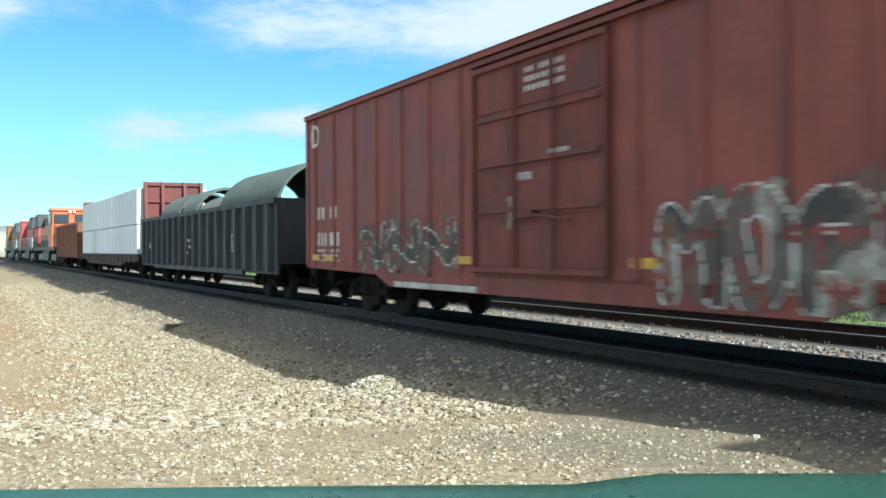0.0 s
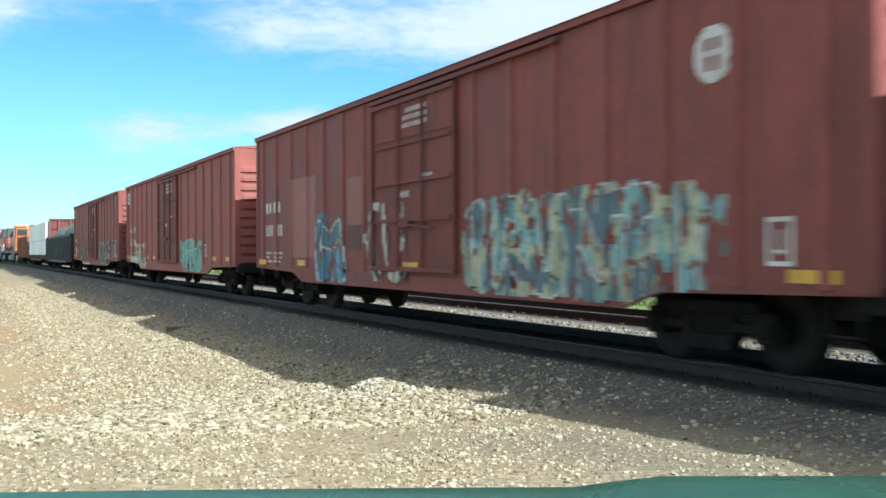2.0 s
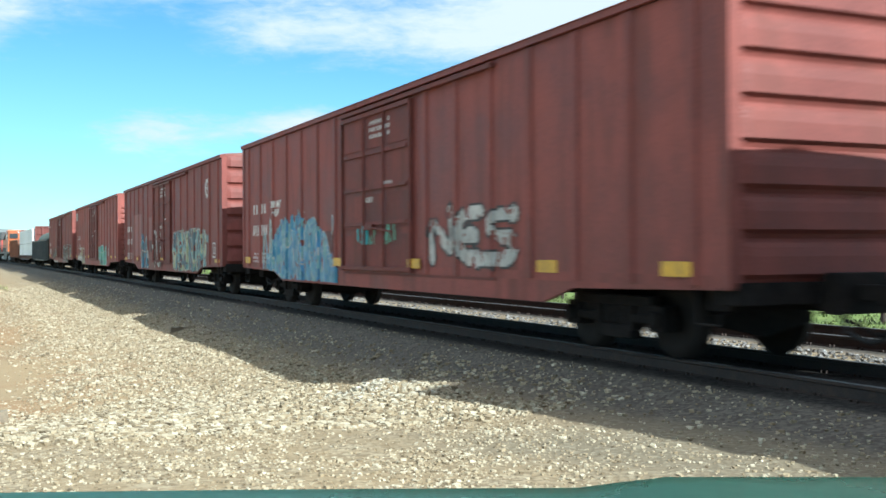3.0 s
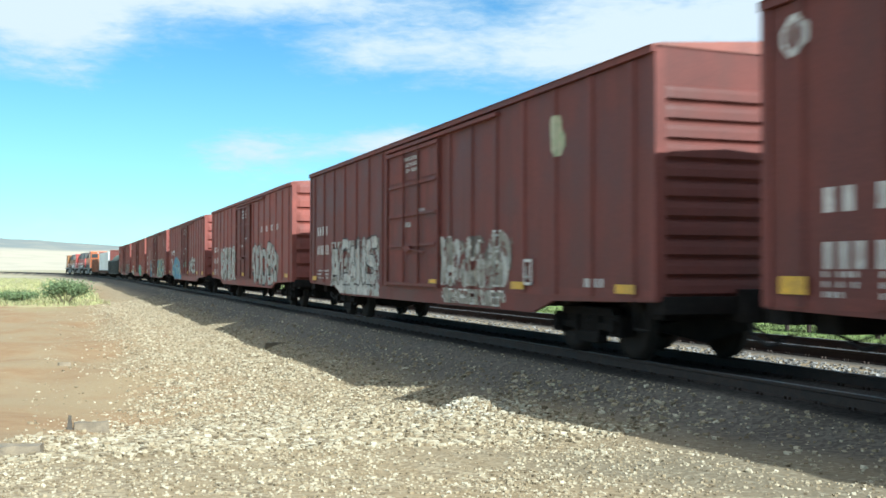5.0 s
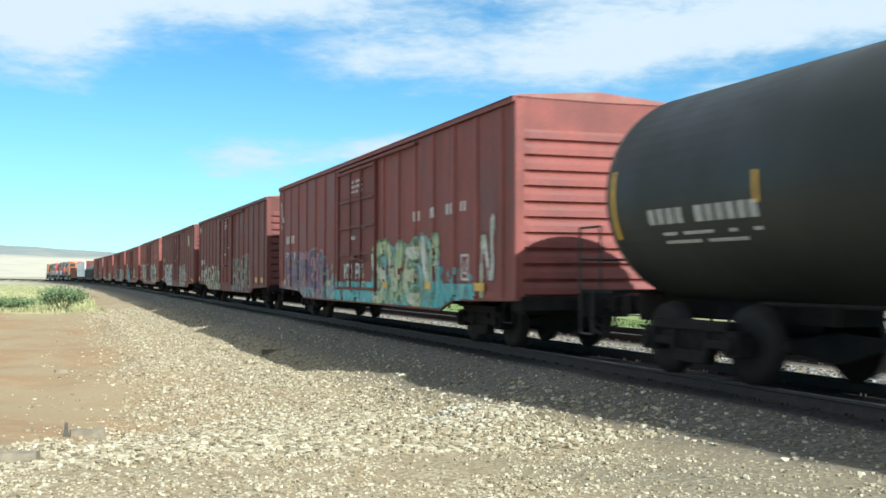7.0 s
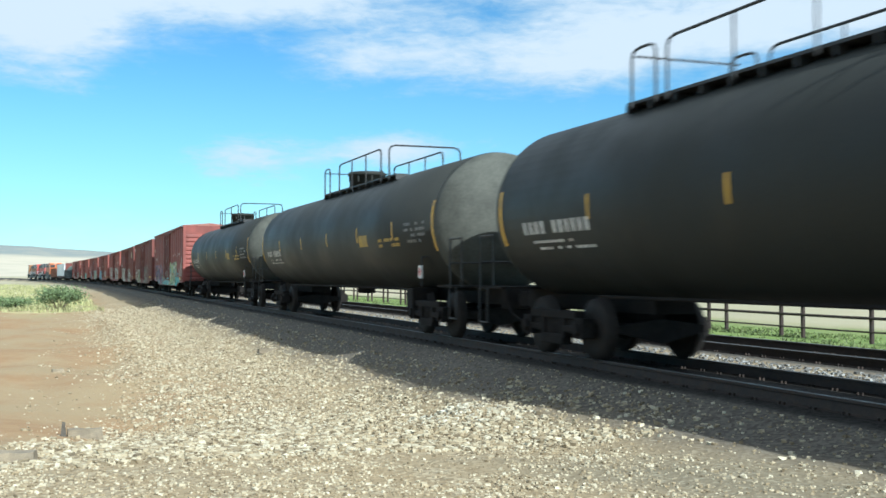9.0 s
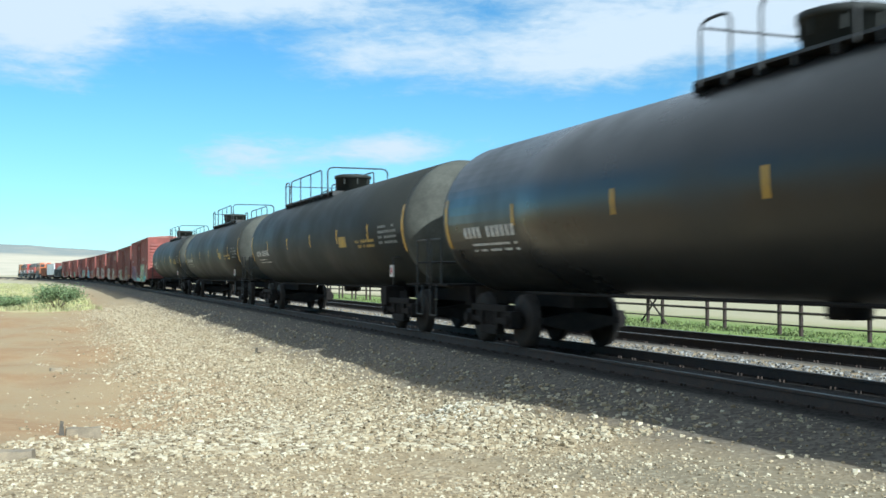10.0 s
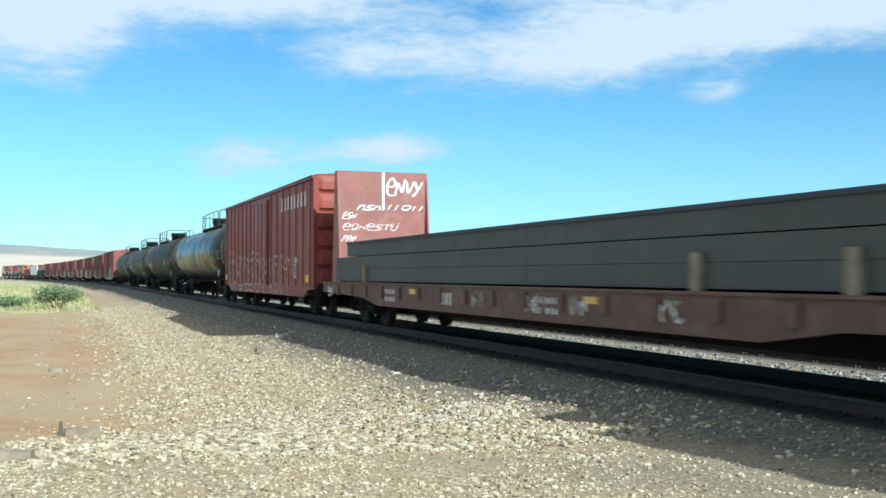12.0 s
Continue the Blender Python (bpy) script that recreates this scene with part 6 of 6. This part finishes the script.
# ---- locomotives ----
def make_locomotive(label, main, band, nose_near):
    """Road locomotive, cab at one end; +y is the leading end, or the trailing one when it runs backwards."""
    L = 22.0
    H = L / 2
    loco = thing("locomotive", label, "locomotive", "locomotives of the train")
    bm = bmesh.new()
    box(bm, -1.5, 1.5, -H, H, 1.25, 1.52)
    box(bm, -1.3, 1.3, -2.8, 2.8, 0.45, 1.25, 0.1)
    part("frame", bm, LOCOBLACK, loco)
    bm = bmesh.new()
    box(bm, -0.95, 0.95, -H + 0.8, H - 5.6, 1.52, 4.15, 0.06)
    part("hood", bm, main, loco)
    bm = bmesh.new()
    box(bm, -0.985, 0.985, -H + 1.4, H - 6.0, 1.55, 2.15)
    part("side_band", bm, LOCOBLACK, loco)
    bm = bmesh.new()
    box(bm, -0.975, 0.975, -H + 1.0, H - 5.8, 3.45, 3.95)
    part("roof_band", bm, band, loco)
    bm = bmesh.new()
    box(bm, -1.52, 1.52, -H + 1.2, -H + 5.2, 3.35, 4.45, 0.12)
    part("radiator", bm, LOCOBLACK, loco, "flared radiator section")
    for i in range(6):
        bm = bmesh.new()
        a = -H + 6.2 + 1.55 * i
        box(bm, -1.0, 1.0, a, a + 1.35, 2.3, 3.3)
        part("hood_door", bm, main, loco)
    bm = bmesh.new()
    box(bm, -1.5, 1.5, H - 5.5, H - 2.7, 1.52, 4.45, 0.10)
    cab = part("cab", bm, main, loco)
    bm = bmesh.new()
    box(bm, -1.53, 1.53, H - 5.55, H - 2.65, 4.30, 4.50, 0.10)
    part("cab_roof", bm, main, cab)
    for s in (-1, 1):
        bm = bmesh.new()
        box(bm, s * 0.75 - 0.52, s * 0.75 + 0.52, H - 2.72, H - 2.64, 3.35, 4.0)
        part("windscreen", bm, GLASS, cab)
        bm = bmesh.new()
        for q in (0, 1):
            box(bm, s * 1.49 - 0.03, s * 1.49 + 0.03, H - 5.2 + 1.2 * q, H - 4.25 + 1.2 * q, 3.25, 3.95)
        part("side_window", bm, GLASS, cab)
    bm = bmesh.new()
    v = [(-1.3, H - 2.7, 1.52), (1.3, H - 2.7, 1.52), (1.1, H - 1.1, 1.52), (-1.1, H - 1.1, 1.52), (-1.3, H - 2.7, 3.2), (1.3, H - 2.7, 3.2), (1.0, H - 1.25, 2.75), (-1.0, H - 1.25, 2.75)]
    vs = [bm.verts.new(p) for p in v]
    for f in ((3, 2, 1, 0), (4, 5, 6, 7), (0, 1, 5, 4), (1, 2, 6, 5), (2, 3, 7, 6), (3, 0, 4, 7)):
        bm.faces.new([vs[i] for i in f])
    part("nose", bm, main, loco)
    bm = bmesh.new()
    for s in (-1, 1):
        rod(bm, (s * 0.16, H - 2.70, 4.2), (s * 0.16, H - 2.60, 4.2), 0.09, 10)
    part("headlight", bm, WRAP, loco, "twin headlight lenses")
    for s in (-1, 1):
        bm = bmesh.new()
        for q in (H - 0.6, -H + 0.6):
            tube(bm, [(s * 1.45, q, 1.5), (s * 1.45, q, 2.5)], 0.025)
        tube(bm, [(s * 1.45, -H + 0.6, 2.45), (s * 1.45, H - 5.6, 2.45)], 0.02)
        for i in range(9):
            y = -H + 1.5 + 1.7 * i
            rod(bm, (s * 1.45, y, 1.5), (s * 1.45, y, 2.45), 0.018, 5)
        tube(bm, [(s * 1.3, H - 0.5, 0.5), (s * 1.3, H - 0.3, 1.4), (s * 1.3, H - 1.0, 2.6), (s * 1.2, H - 2.6, 2.7)], 0.035)
        part("handrail", bm, WRAP if s < 0 else LOCOBLACK, loco, "bent pipe handrail")
    for s in (-1, 1):
        bm = bmesh.new()
        box(bm, -1.4, 1.4, s * (H - 0.15) - 0.12, s * (H - 0.15) + 0.12, 0.35, 1.3, 0.03)
        part("pilot", bm, LOCOBLACK, loco, "snow plough pilot")
    bm = bmesh.new()
    for i in range(3):
        rod(bm, (0, 1.0 + 1.1 * i, 4.1), (0, 1.0 + 1.1 * i, 4.42), 0.45, 14)
    part("roof_fan", bm, LOCOBLACK, loco)
    wheel = shared("wheel", wheel_mesh, STEEL)
    bogie = shared("locomotive_truck", lambda b: (box(b, -1.2, -0.95, -2.3, 2.3, 0.5, 0.95, 0.04), box(b, 0.95, 1.2, -2.3, 2.3, 0.5, 0.95, 0.04), box(b, -1.0, 1.0, -0.3, 0.3, 0.6, 1.2),
                                                  *[rod(b, (-1.2, q, 0.5), (1.2, q, 0.5), 0.13, 10) for q in (-1.9, 0, 1.9)]), mat("silver_truck", (0.22, 0.22, 0.21), 0.7, vary=0.25, scale=3, dirt=(0.07, 0.06, 0.05), dirt_amount=0.5))
    for q in (-1, 1):
        t = part("truck", bogie, parent=loco, at=pose(0, q * 6.6, 0))
        for y in (-1.9, 0, 1.9):
            for s in (-1, 1):
                part("wheel", wheel, parent=t, at=pose(s * 0.752, y, 0.457, 0, 0, 180 if s > 0 else 0))
    add_ends(loco, H)
    return loco, H, nose_near


CARS = []           # thing, place of its leading end along the track at the start, half length, turned round
for c, far, H in make_box_cars():
    CARS.append((c, far, H, False))
TANKS = [("black tank car with yellow reflectors and white lettering", TANK, 7.7, (9.2, 13.1), 14.0, 9.3, -150.3), ("dark tank car with a dusty shell", TANK, 7.75, (9.45, 13.55), 14.35, 9.45, -171.75),
         ("grey-black dusty tank car with yellow placard", TANK_GREY, 4.1, (5.0, 9.35), 10.25, 9.9, -193.3), ("glossy black tank car with yellow diamond", TANK_GLOSS, 8.3, (9.5, 14.05), 14.85, 9.95, -214.15)]
for i, (label, m, front, loop, cross, um, far) in enumerate(TANKS):
    c, H = add_tank_car(label, m, 50 + i, front, loop, cross, um)
    CARS.append((c, far, H, False))
for made in (make_lumber_flat(), make_white_flat(), make_gondola(), make_buffer_car()):
    for o, far, H in made:
        CARS.append((o, far, H, False))
LOCOS = [("orange locomotive with its cab facing back along the train", ORANGE, LOCOBLACK, True), ("red and black locomotive in the middle of the engines", LOCORED, LOCOBLACK, False),
         ("dull orange and black leading locomotive", LOCOYELLOW, LOCOBLACK, False)]
for i, (label, main, band, back) in enumerate(LOCOS):
    c, H, turned = make_locomotive(label, main, band, back)
    CARS.append((c, 82.0 + 22.0 + 23.6 * i, H, turned))


# ---- beyond the tracks ----
def make_fence():
    fence = thing("pipe_fence", "rusted pipe stock fence along the railway field", "fence")
    post = shared("fence_post", lambda b: rod(b, (0, 0, -0.15), (0, 0, 1.22), 0.075, 8), FENCE)
    x = 24.2
    ys = []
    for i in range(40):
        ys += [-10 + 4.4 * i, -10 + 4.4 * i + 1.15]
    for y in ys:
        part("post", post, parent=fence, at=pose(x, y, ground_z(x, y)))
    for h in (0.38, 0.82, 1.15):
        bm = bmesh.new()
        tube(bm, [(x - 0.06, y, ground_z(x, y) + h) for y in np.arange(-12, 170, 4.4)], 0.05 if h > 0.5 else 0.03, 6)
        part("fence_rail", bm, FENCE, fence)
    for y in (16.0, 38.0, 60.0):
        for a, b in ((0, 1.6), (2.2, 0.8)):
            bm = bmesh.new()
            rod(bm, (x, y + a, ground_z(x, y)), (x, y + b, ground_z(x, y) + 1.15), 0.04)
            part("brace", bm, FENCE, fence)


make_fence()


def blades(name, label, spots, height, width, material, category, seed, per=7, spread=0.16):
    rng = np.random.default_rng(seed)
    verts, faces = [], []
    for x, y in spots:
        z = ground_z(x, y) - 0.02
        s = 0.6 + 0.8 * rng.random()
        for _ in range(per):
            a, q = rng.random() * 2 * math.pi, spread * math.sqrt(rng.random())
            px, py = x + q * math.cos(a), y + q * math.sin(a)
            h, w, b = height * s * (0.6 + 0.7 * rng.random()), width * (0.7 + 0.6 * rng.random()), rng.random() * math.pi
            lx, ly = h * 0.45 * rng.normal(), h * 0.45 * rng.normal()
            k = len(verts)
            dx, dy = w * math.cos(b), w * math.sin(b)
            verts += [(px - dx, py - dy, z), (px + dx, py + dy, z), (px + lx * 0.4 + dx * 0.7, py + ly * 0.4 + dy * 0.7, z + h * 0.6),
                      (px + lx * 0.4 - dx * 0.7, py + ly * 0.4 - dy * 0.7, z + h * 0.6), (px + lx, py + ly, z + h)]
            faces += [(k, k + 1, k + 2, k + 3), (k + 3, k + 2, k + 4)]
    me = bpy.data.meshes.new(name)
    me.from_pydata(verts, [], faces)
    me.materials.append(material)
    tagged(new(name, me), label, category, kind="stuff")


def field_spots(seed, k, x0, x1, y0, y1, thin=0.0):
    rng = np.random.default_rng(seed)
    out = []
    while len(out) < k:
        x, y = x0 + (x1 - x0) * rng.random(), y0 * (y1 / y0) ** rng.random()
        if noise.noise(Vector((x * 0.16, y * 0.10, 9))) > thin - 0.5 * rng.random():
            out.append((x, y))
    return out


blades("dry_grass", "yellow-green dry grass on the field", [(x, y) for x, y in field_spots(21, 4200, -26, 3.2, 68, 260, 0.05) if rel(x, y) < 2.6], 0.24, 0.03, GRASS, "grass", 22, 8, 0.45)
blades("weeds", "low green weeds beyond the tracks", field_spots(23, 3600, 15.6, 26.5, 16, 130, 0.0), 0.10, 0.03, WEED, "weeds", 24, 8, 0.3)


def make_shrub(x, y, w, h, seed, label):
    shrub = thing("shrub", label, "shrub", "shrubs at the field's edge")
    rng = np.random.default_rng(seed)
    z0 = ground_z(x, y)
    bm = bmesh.new()
    tips = []
    for i in range(16):
        a, e = rng.random() * 2 * math.pi, 0.35 + 0.65 * rng.random()
        tip = Vector((x + w * 0.42 * math.cos(a) * e, y + w * 0.42 * math.sin(a) * e, z0 + h * (0.45 + 0.45 * rng.random())))
        rod(bm, (x + 0.1 * math.cos(a), y + 0.1 * math.sin(a), z0 - 0.05), tip, 0.03, 5, 0.008)
        tips.append(tip)
    part("stems", bm, WOOD, shrub)
    verts, faces = [], []
    for _ in range(3800):
        c = tips[int(rng.integers(len(tips)))]
        p = np.array(c) + rng.normal(0, 1, 3) * np.array((w * 0.13, w * 0.13, h * 0.16))
        p[2] = max(p[2], z0 + 0.05)
        a, b = rng.normal(0, 1, 3), rng.normal(0, 1, 3)
        a = a / np.linalg.norm(a) * 0.085
        b = b / np.linalg.norm(b) * 0.04
        k = len(verts)
        verts += [tuple(p - a), tuple(p + b), tuple(p + a), tuple(p - b)]
        faces.append((k, k + 1, k + 2, k + 3))
    me = bpy.data.meshes.new("foliage")
    me.from_pydata(verts, [], faces)
    me.materials.append(LEAF)
    part("foliage", me, parent=shrub)


make_shrub(0.1, 73.5, 2.9, 1.35, 1, "round green desert shrub at the edge of the grass")
make_shrub(-2.8, 76, 2.6, 0.7, 2, "low green desert shrub at the edge of the grass")


def make_hills():
    bm = bmesh.new()
    top, low = [], []
    for i in range(121):
        az = radians(-75 + 150 * i / 120)
        d = 3400
        far = math.degrees(az)
        h = 92 + 16 * noise.noise(Vector((far * 0.09, 0, 2))) + 4 * noise.noise(Vector((far * 0.6, 0, 5)))
        h *= float(np.interp(far, [-75, -3, 2, 6, 75], [1.0, 1.0, 0.86, 0.70, 0.35]))
        mids = []
        for f in (0, 0.16, 0.33, 0.55, 0.72, 0.88, 1.0):
            r = d * (0.55 + 0.45 * f)
            bump = 1 + 0.10 * noise.noise(Vector((far * 0.5, f * 5, 1)))
            mids.append(bm.verts.new((r * math.sin(az), r * math.cos(az), -1.5 + h * bump * f ** 1.25 if f < 1 else h - 1.5)))
        top.append(mids)
    for a, b in zip(top, top[1:]):
        for i in range(6):
            bm.faces.new((a[i], b[i], b[i + 1], a[i + 1])).smooth = True
    m = bpy.data.materials.new("far_mesa")
    m.use_nodes = True
    n = Nodes(m.node_tree)
    p = m.node_tree.nodes["Principled BSDF"]
    co = n.add("ShaderNodeTexCoord").outputs["Object"]
    sep = n.add("ShaderNodeSeparateXYZ")
    n.link(co, sep.inputs[0])
    wob = n.noise(n.stretch(co, (0.002, 0.002, 0.004)), 1.0, 6, 0.6)
    level = n.math("ADD", sep.outputs[2], n.math("MULTIPLY", n.math("SUBTRACT", wob, 0.5), 46.0))
    col = n.mix(n.ramp(level, 40, 62), (0.46, 0.40, 0.30), (0.20, 0.215, 0.20))
    col = n.mix(n.ramp(n.noise(n.stretch(co, (0.012, 0.012, 0.03)), 1.0, 5), 0.45, 0.65, 0, 0.4), col, (0.33, 0.30, 0.23))
    n.link(col, p.inputs["Base Color"])
    p.inputs["Roughness"].default_value = 0.95
    me = mesh_of("hill_range", bm, m)
    tagged(new("backdrop_hills", me), "long low tan and blue-grey mesa on the horizon", "hills", kind="structure")


make_hills()


# ---- things on the gravel ----
def make_timber(x, y, L, w, h, turn, label, sink=0.02, material=None):
    t = thing("timber_block", label, "timber", "discarded timbers")
    bm = bmesh.new()
    box(bm, -L / 2, L / 2, -w / 2, w / 2, -sink, h, 0.012)
    bmesh.ops.subdivide_edges(bm, edges=bm.edges[:], cuts=3, use_grid_fill=True)
    for v in bm.verts:
        v.co += Vector((noise.noise(v.co * 7), noise.noise(v.co * 7 + Vector((5, 0, 0))), noise.noise(v.co * 7 + Vector((0, 9, 0))))) * 0.018
    part("beam", bm, material or WOOD, t)
    t.matrix_basis = pose(x, y, ground_z(x, y), 0, 0, turn)


make_timber(0.36, 14.6, 0.46, 0.15, 0.13, 4, "bleached broken timber lying on the gravel")
make_timber(-0.36, 9.9, 0.42, 0.2, 0.09, -6, "grey weathered timber half sunk in gravel", 0.05)
make_timber(0.09, 14.5, 0.07, 0.06, 0.19, 0, "short dark stake in the gravel", 0.06, TIE)
make_timber(5.3, 27.9, 0.6, 0.16, 0.10, 20, "dark weathered piece of wood on the bank")
make_timber(0.02, 26.2, 0.30, 0.12, 0.08, 30, "dark scrap of wood on bare earth")


# ---- the parked car that the eye looks out of ----
def make_car():
    turn = 25.0
    car = thing("parked_pickup", "green pickup parked on the gravel, seen over its hood", "pickup")
    base = -0.07

    def sheet(name, f, nu, nv, material, label="", parent=car):
        bm = bmesh.new()
        g = [[bm.verts.new(f(i / nu, j / nv)) for j in range(nv + 1)] for i in range(nu + 1)]
        for a, b in zip(g, g[1:]):
            for j in range(nv):
                bm.faces.new((a[j], a[j + 1], b[j + 1], b[j])).smooth = True
        bmesh.ops.solidify(bm, geom=bm.faces[:], thickness=0.02)
        return part(name, bm, material, parent, label)

    def hood(u, v):
        x = -0.98 + 1.96 * u
        y = 0.72 + 1.03 * v
        crown = 0.006 * (1 - (2 * u - 1) ** 2) + 0.017 * smooth(0.60, 0.68, u)
        return (x, y, HOOD + crown - 0.03 * smooth(0.9, 1.0, v) + 0.012 * math.sin(v * math.pi / 2))
    sheet("hood", hood, 28, 20, CARGREEN, "green painted hood")
    for s in (-1, 1):
        sheet("fender", lambda u, v, s=s: (s * (0.985 + 0.03 * math.sin(u * math.pi)), 0.5 + 1.27 * v, HOOD - 0.02 - 0.42 * u - 0.03 * smooth(0.8, 1, v)), 6, 14, CARGREEN)
        sheet("door", lambda u, v, s=s: (s * 1.0, -1.6 + 2.1 * v, HOOD - 0.06 - 0.42 * u), 4, 8, CARGREEN)
    sheet("grille", lambda u, v: (-0.97 + 1.94 * u, 1.77, HOOD - 0.07 - 0.3 * v), 8, 4, BLACK)
    bm = bmesh.new()
    box(bm, -1.0, 1.0, 1.78, 1.92, base + 0.38, base + 0.58, 0.02)
    part("bumper", bm, CHROME, car, "chrome bumper")
    bm = bmesh.new()
    box(bm, -0.95, 0.95, -3.2, 1.7, base + 0.45, base + 0.6)
    part("floor_pan", bm, BLACK, car)
    bm = bmesh.new()
    box(bm, -0.98, 0.98, -3.3, -1.6, base + 0.55, HOOD - 0.05, 0.03)
    part("cargo_bed", bm, CARGREEN, car)
    for s in (-1, 1):
        for y in (1.05, -2.4):
            bm = bmesh.new()
            lathe(bm, [(-0.11, 0.2), (-0.12, 0.31), (-0.09, 0.34), (0.09, 0.34), (0.12, 0.31), (0.11, 0.2)], "x", 24, (s * 0.84, y, base + 0.345))
            w = part("wheel", bm, RUBBER, car)
            bm = bmesh.new()
            lathe(bm, [(-0.105, 0.02), (-0.105, 0.2), (0.105, 0.2), (0.105, 0.02)], "x", 18, (s * 0.84, y, base + 0.345))
            part("rim", bm, CHROME, w)
    car.matrix_basis = pose(0, 0, 0, 0, 0, -turn)


HOOD = 0.868
make_car()


def motions():
    for c, far, H, turned in CARS:
        rows = []
        for i in range(25):
            t = 0.5 * i
            s = far - H + SPEED * t
            rows.append((t, pose(path_x(s), s, 0, 0, 0, heading(s) + (180 if turned else 0))))
        walk(c, rows)


motions()
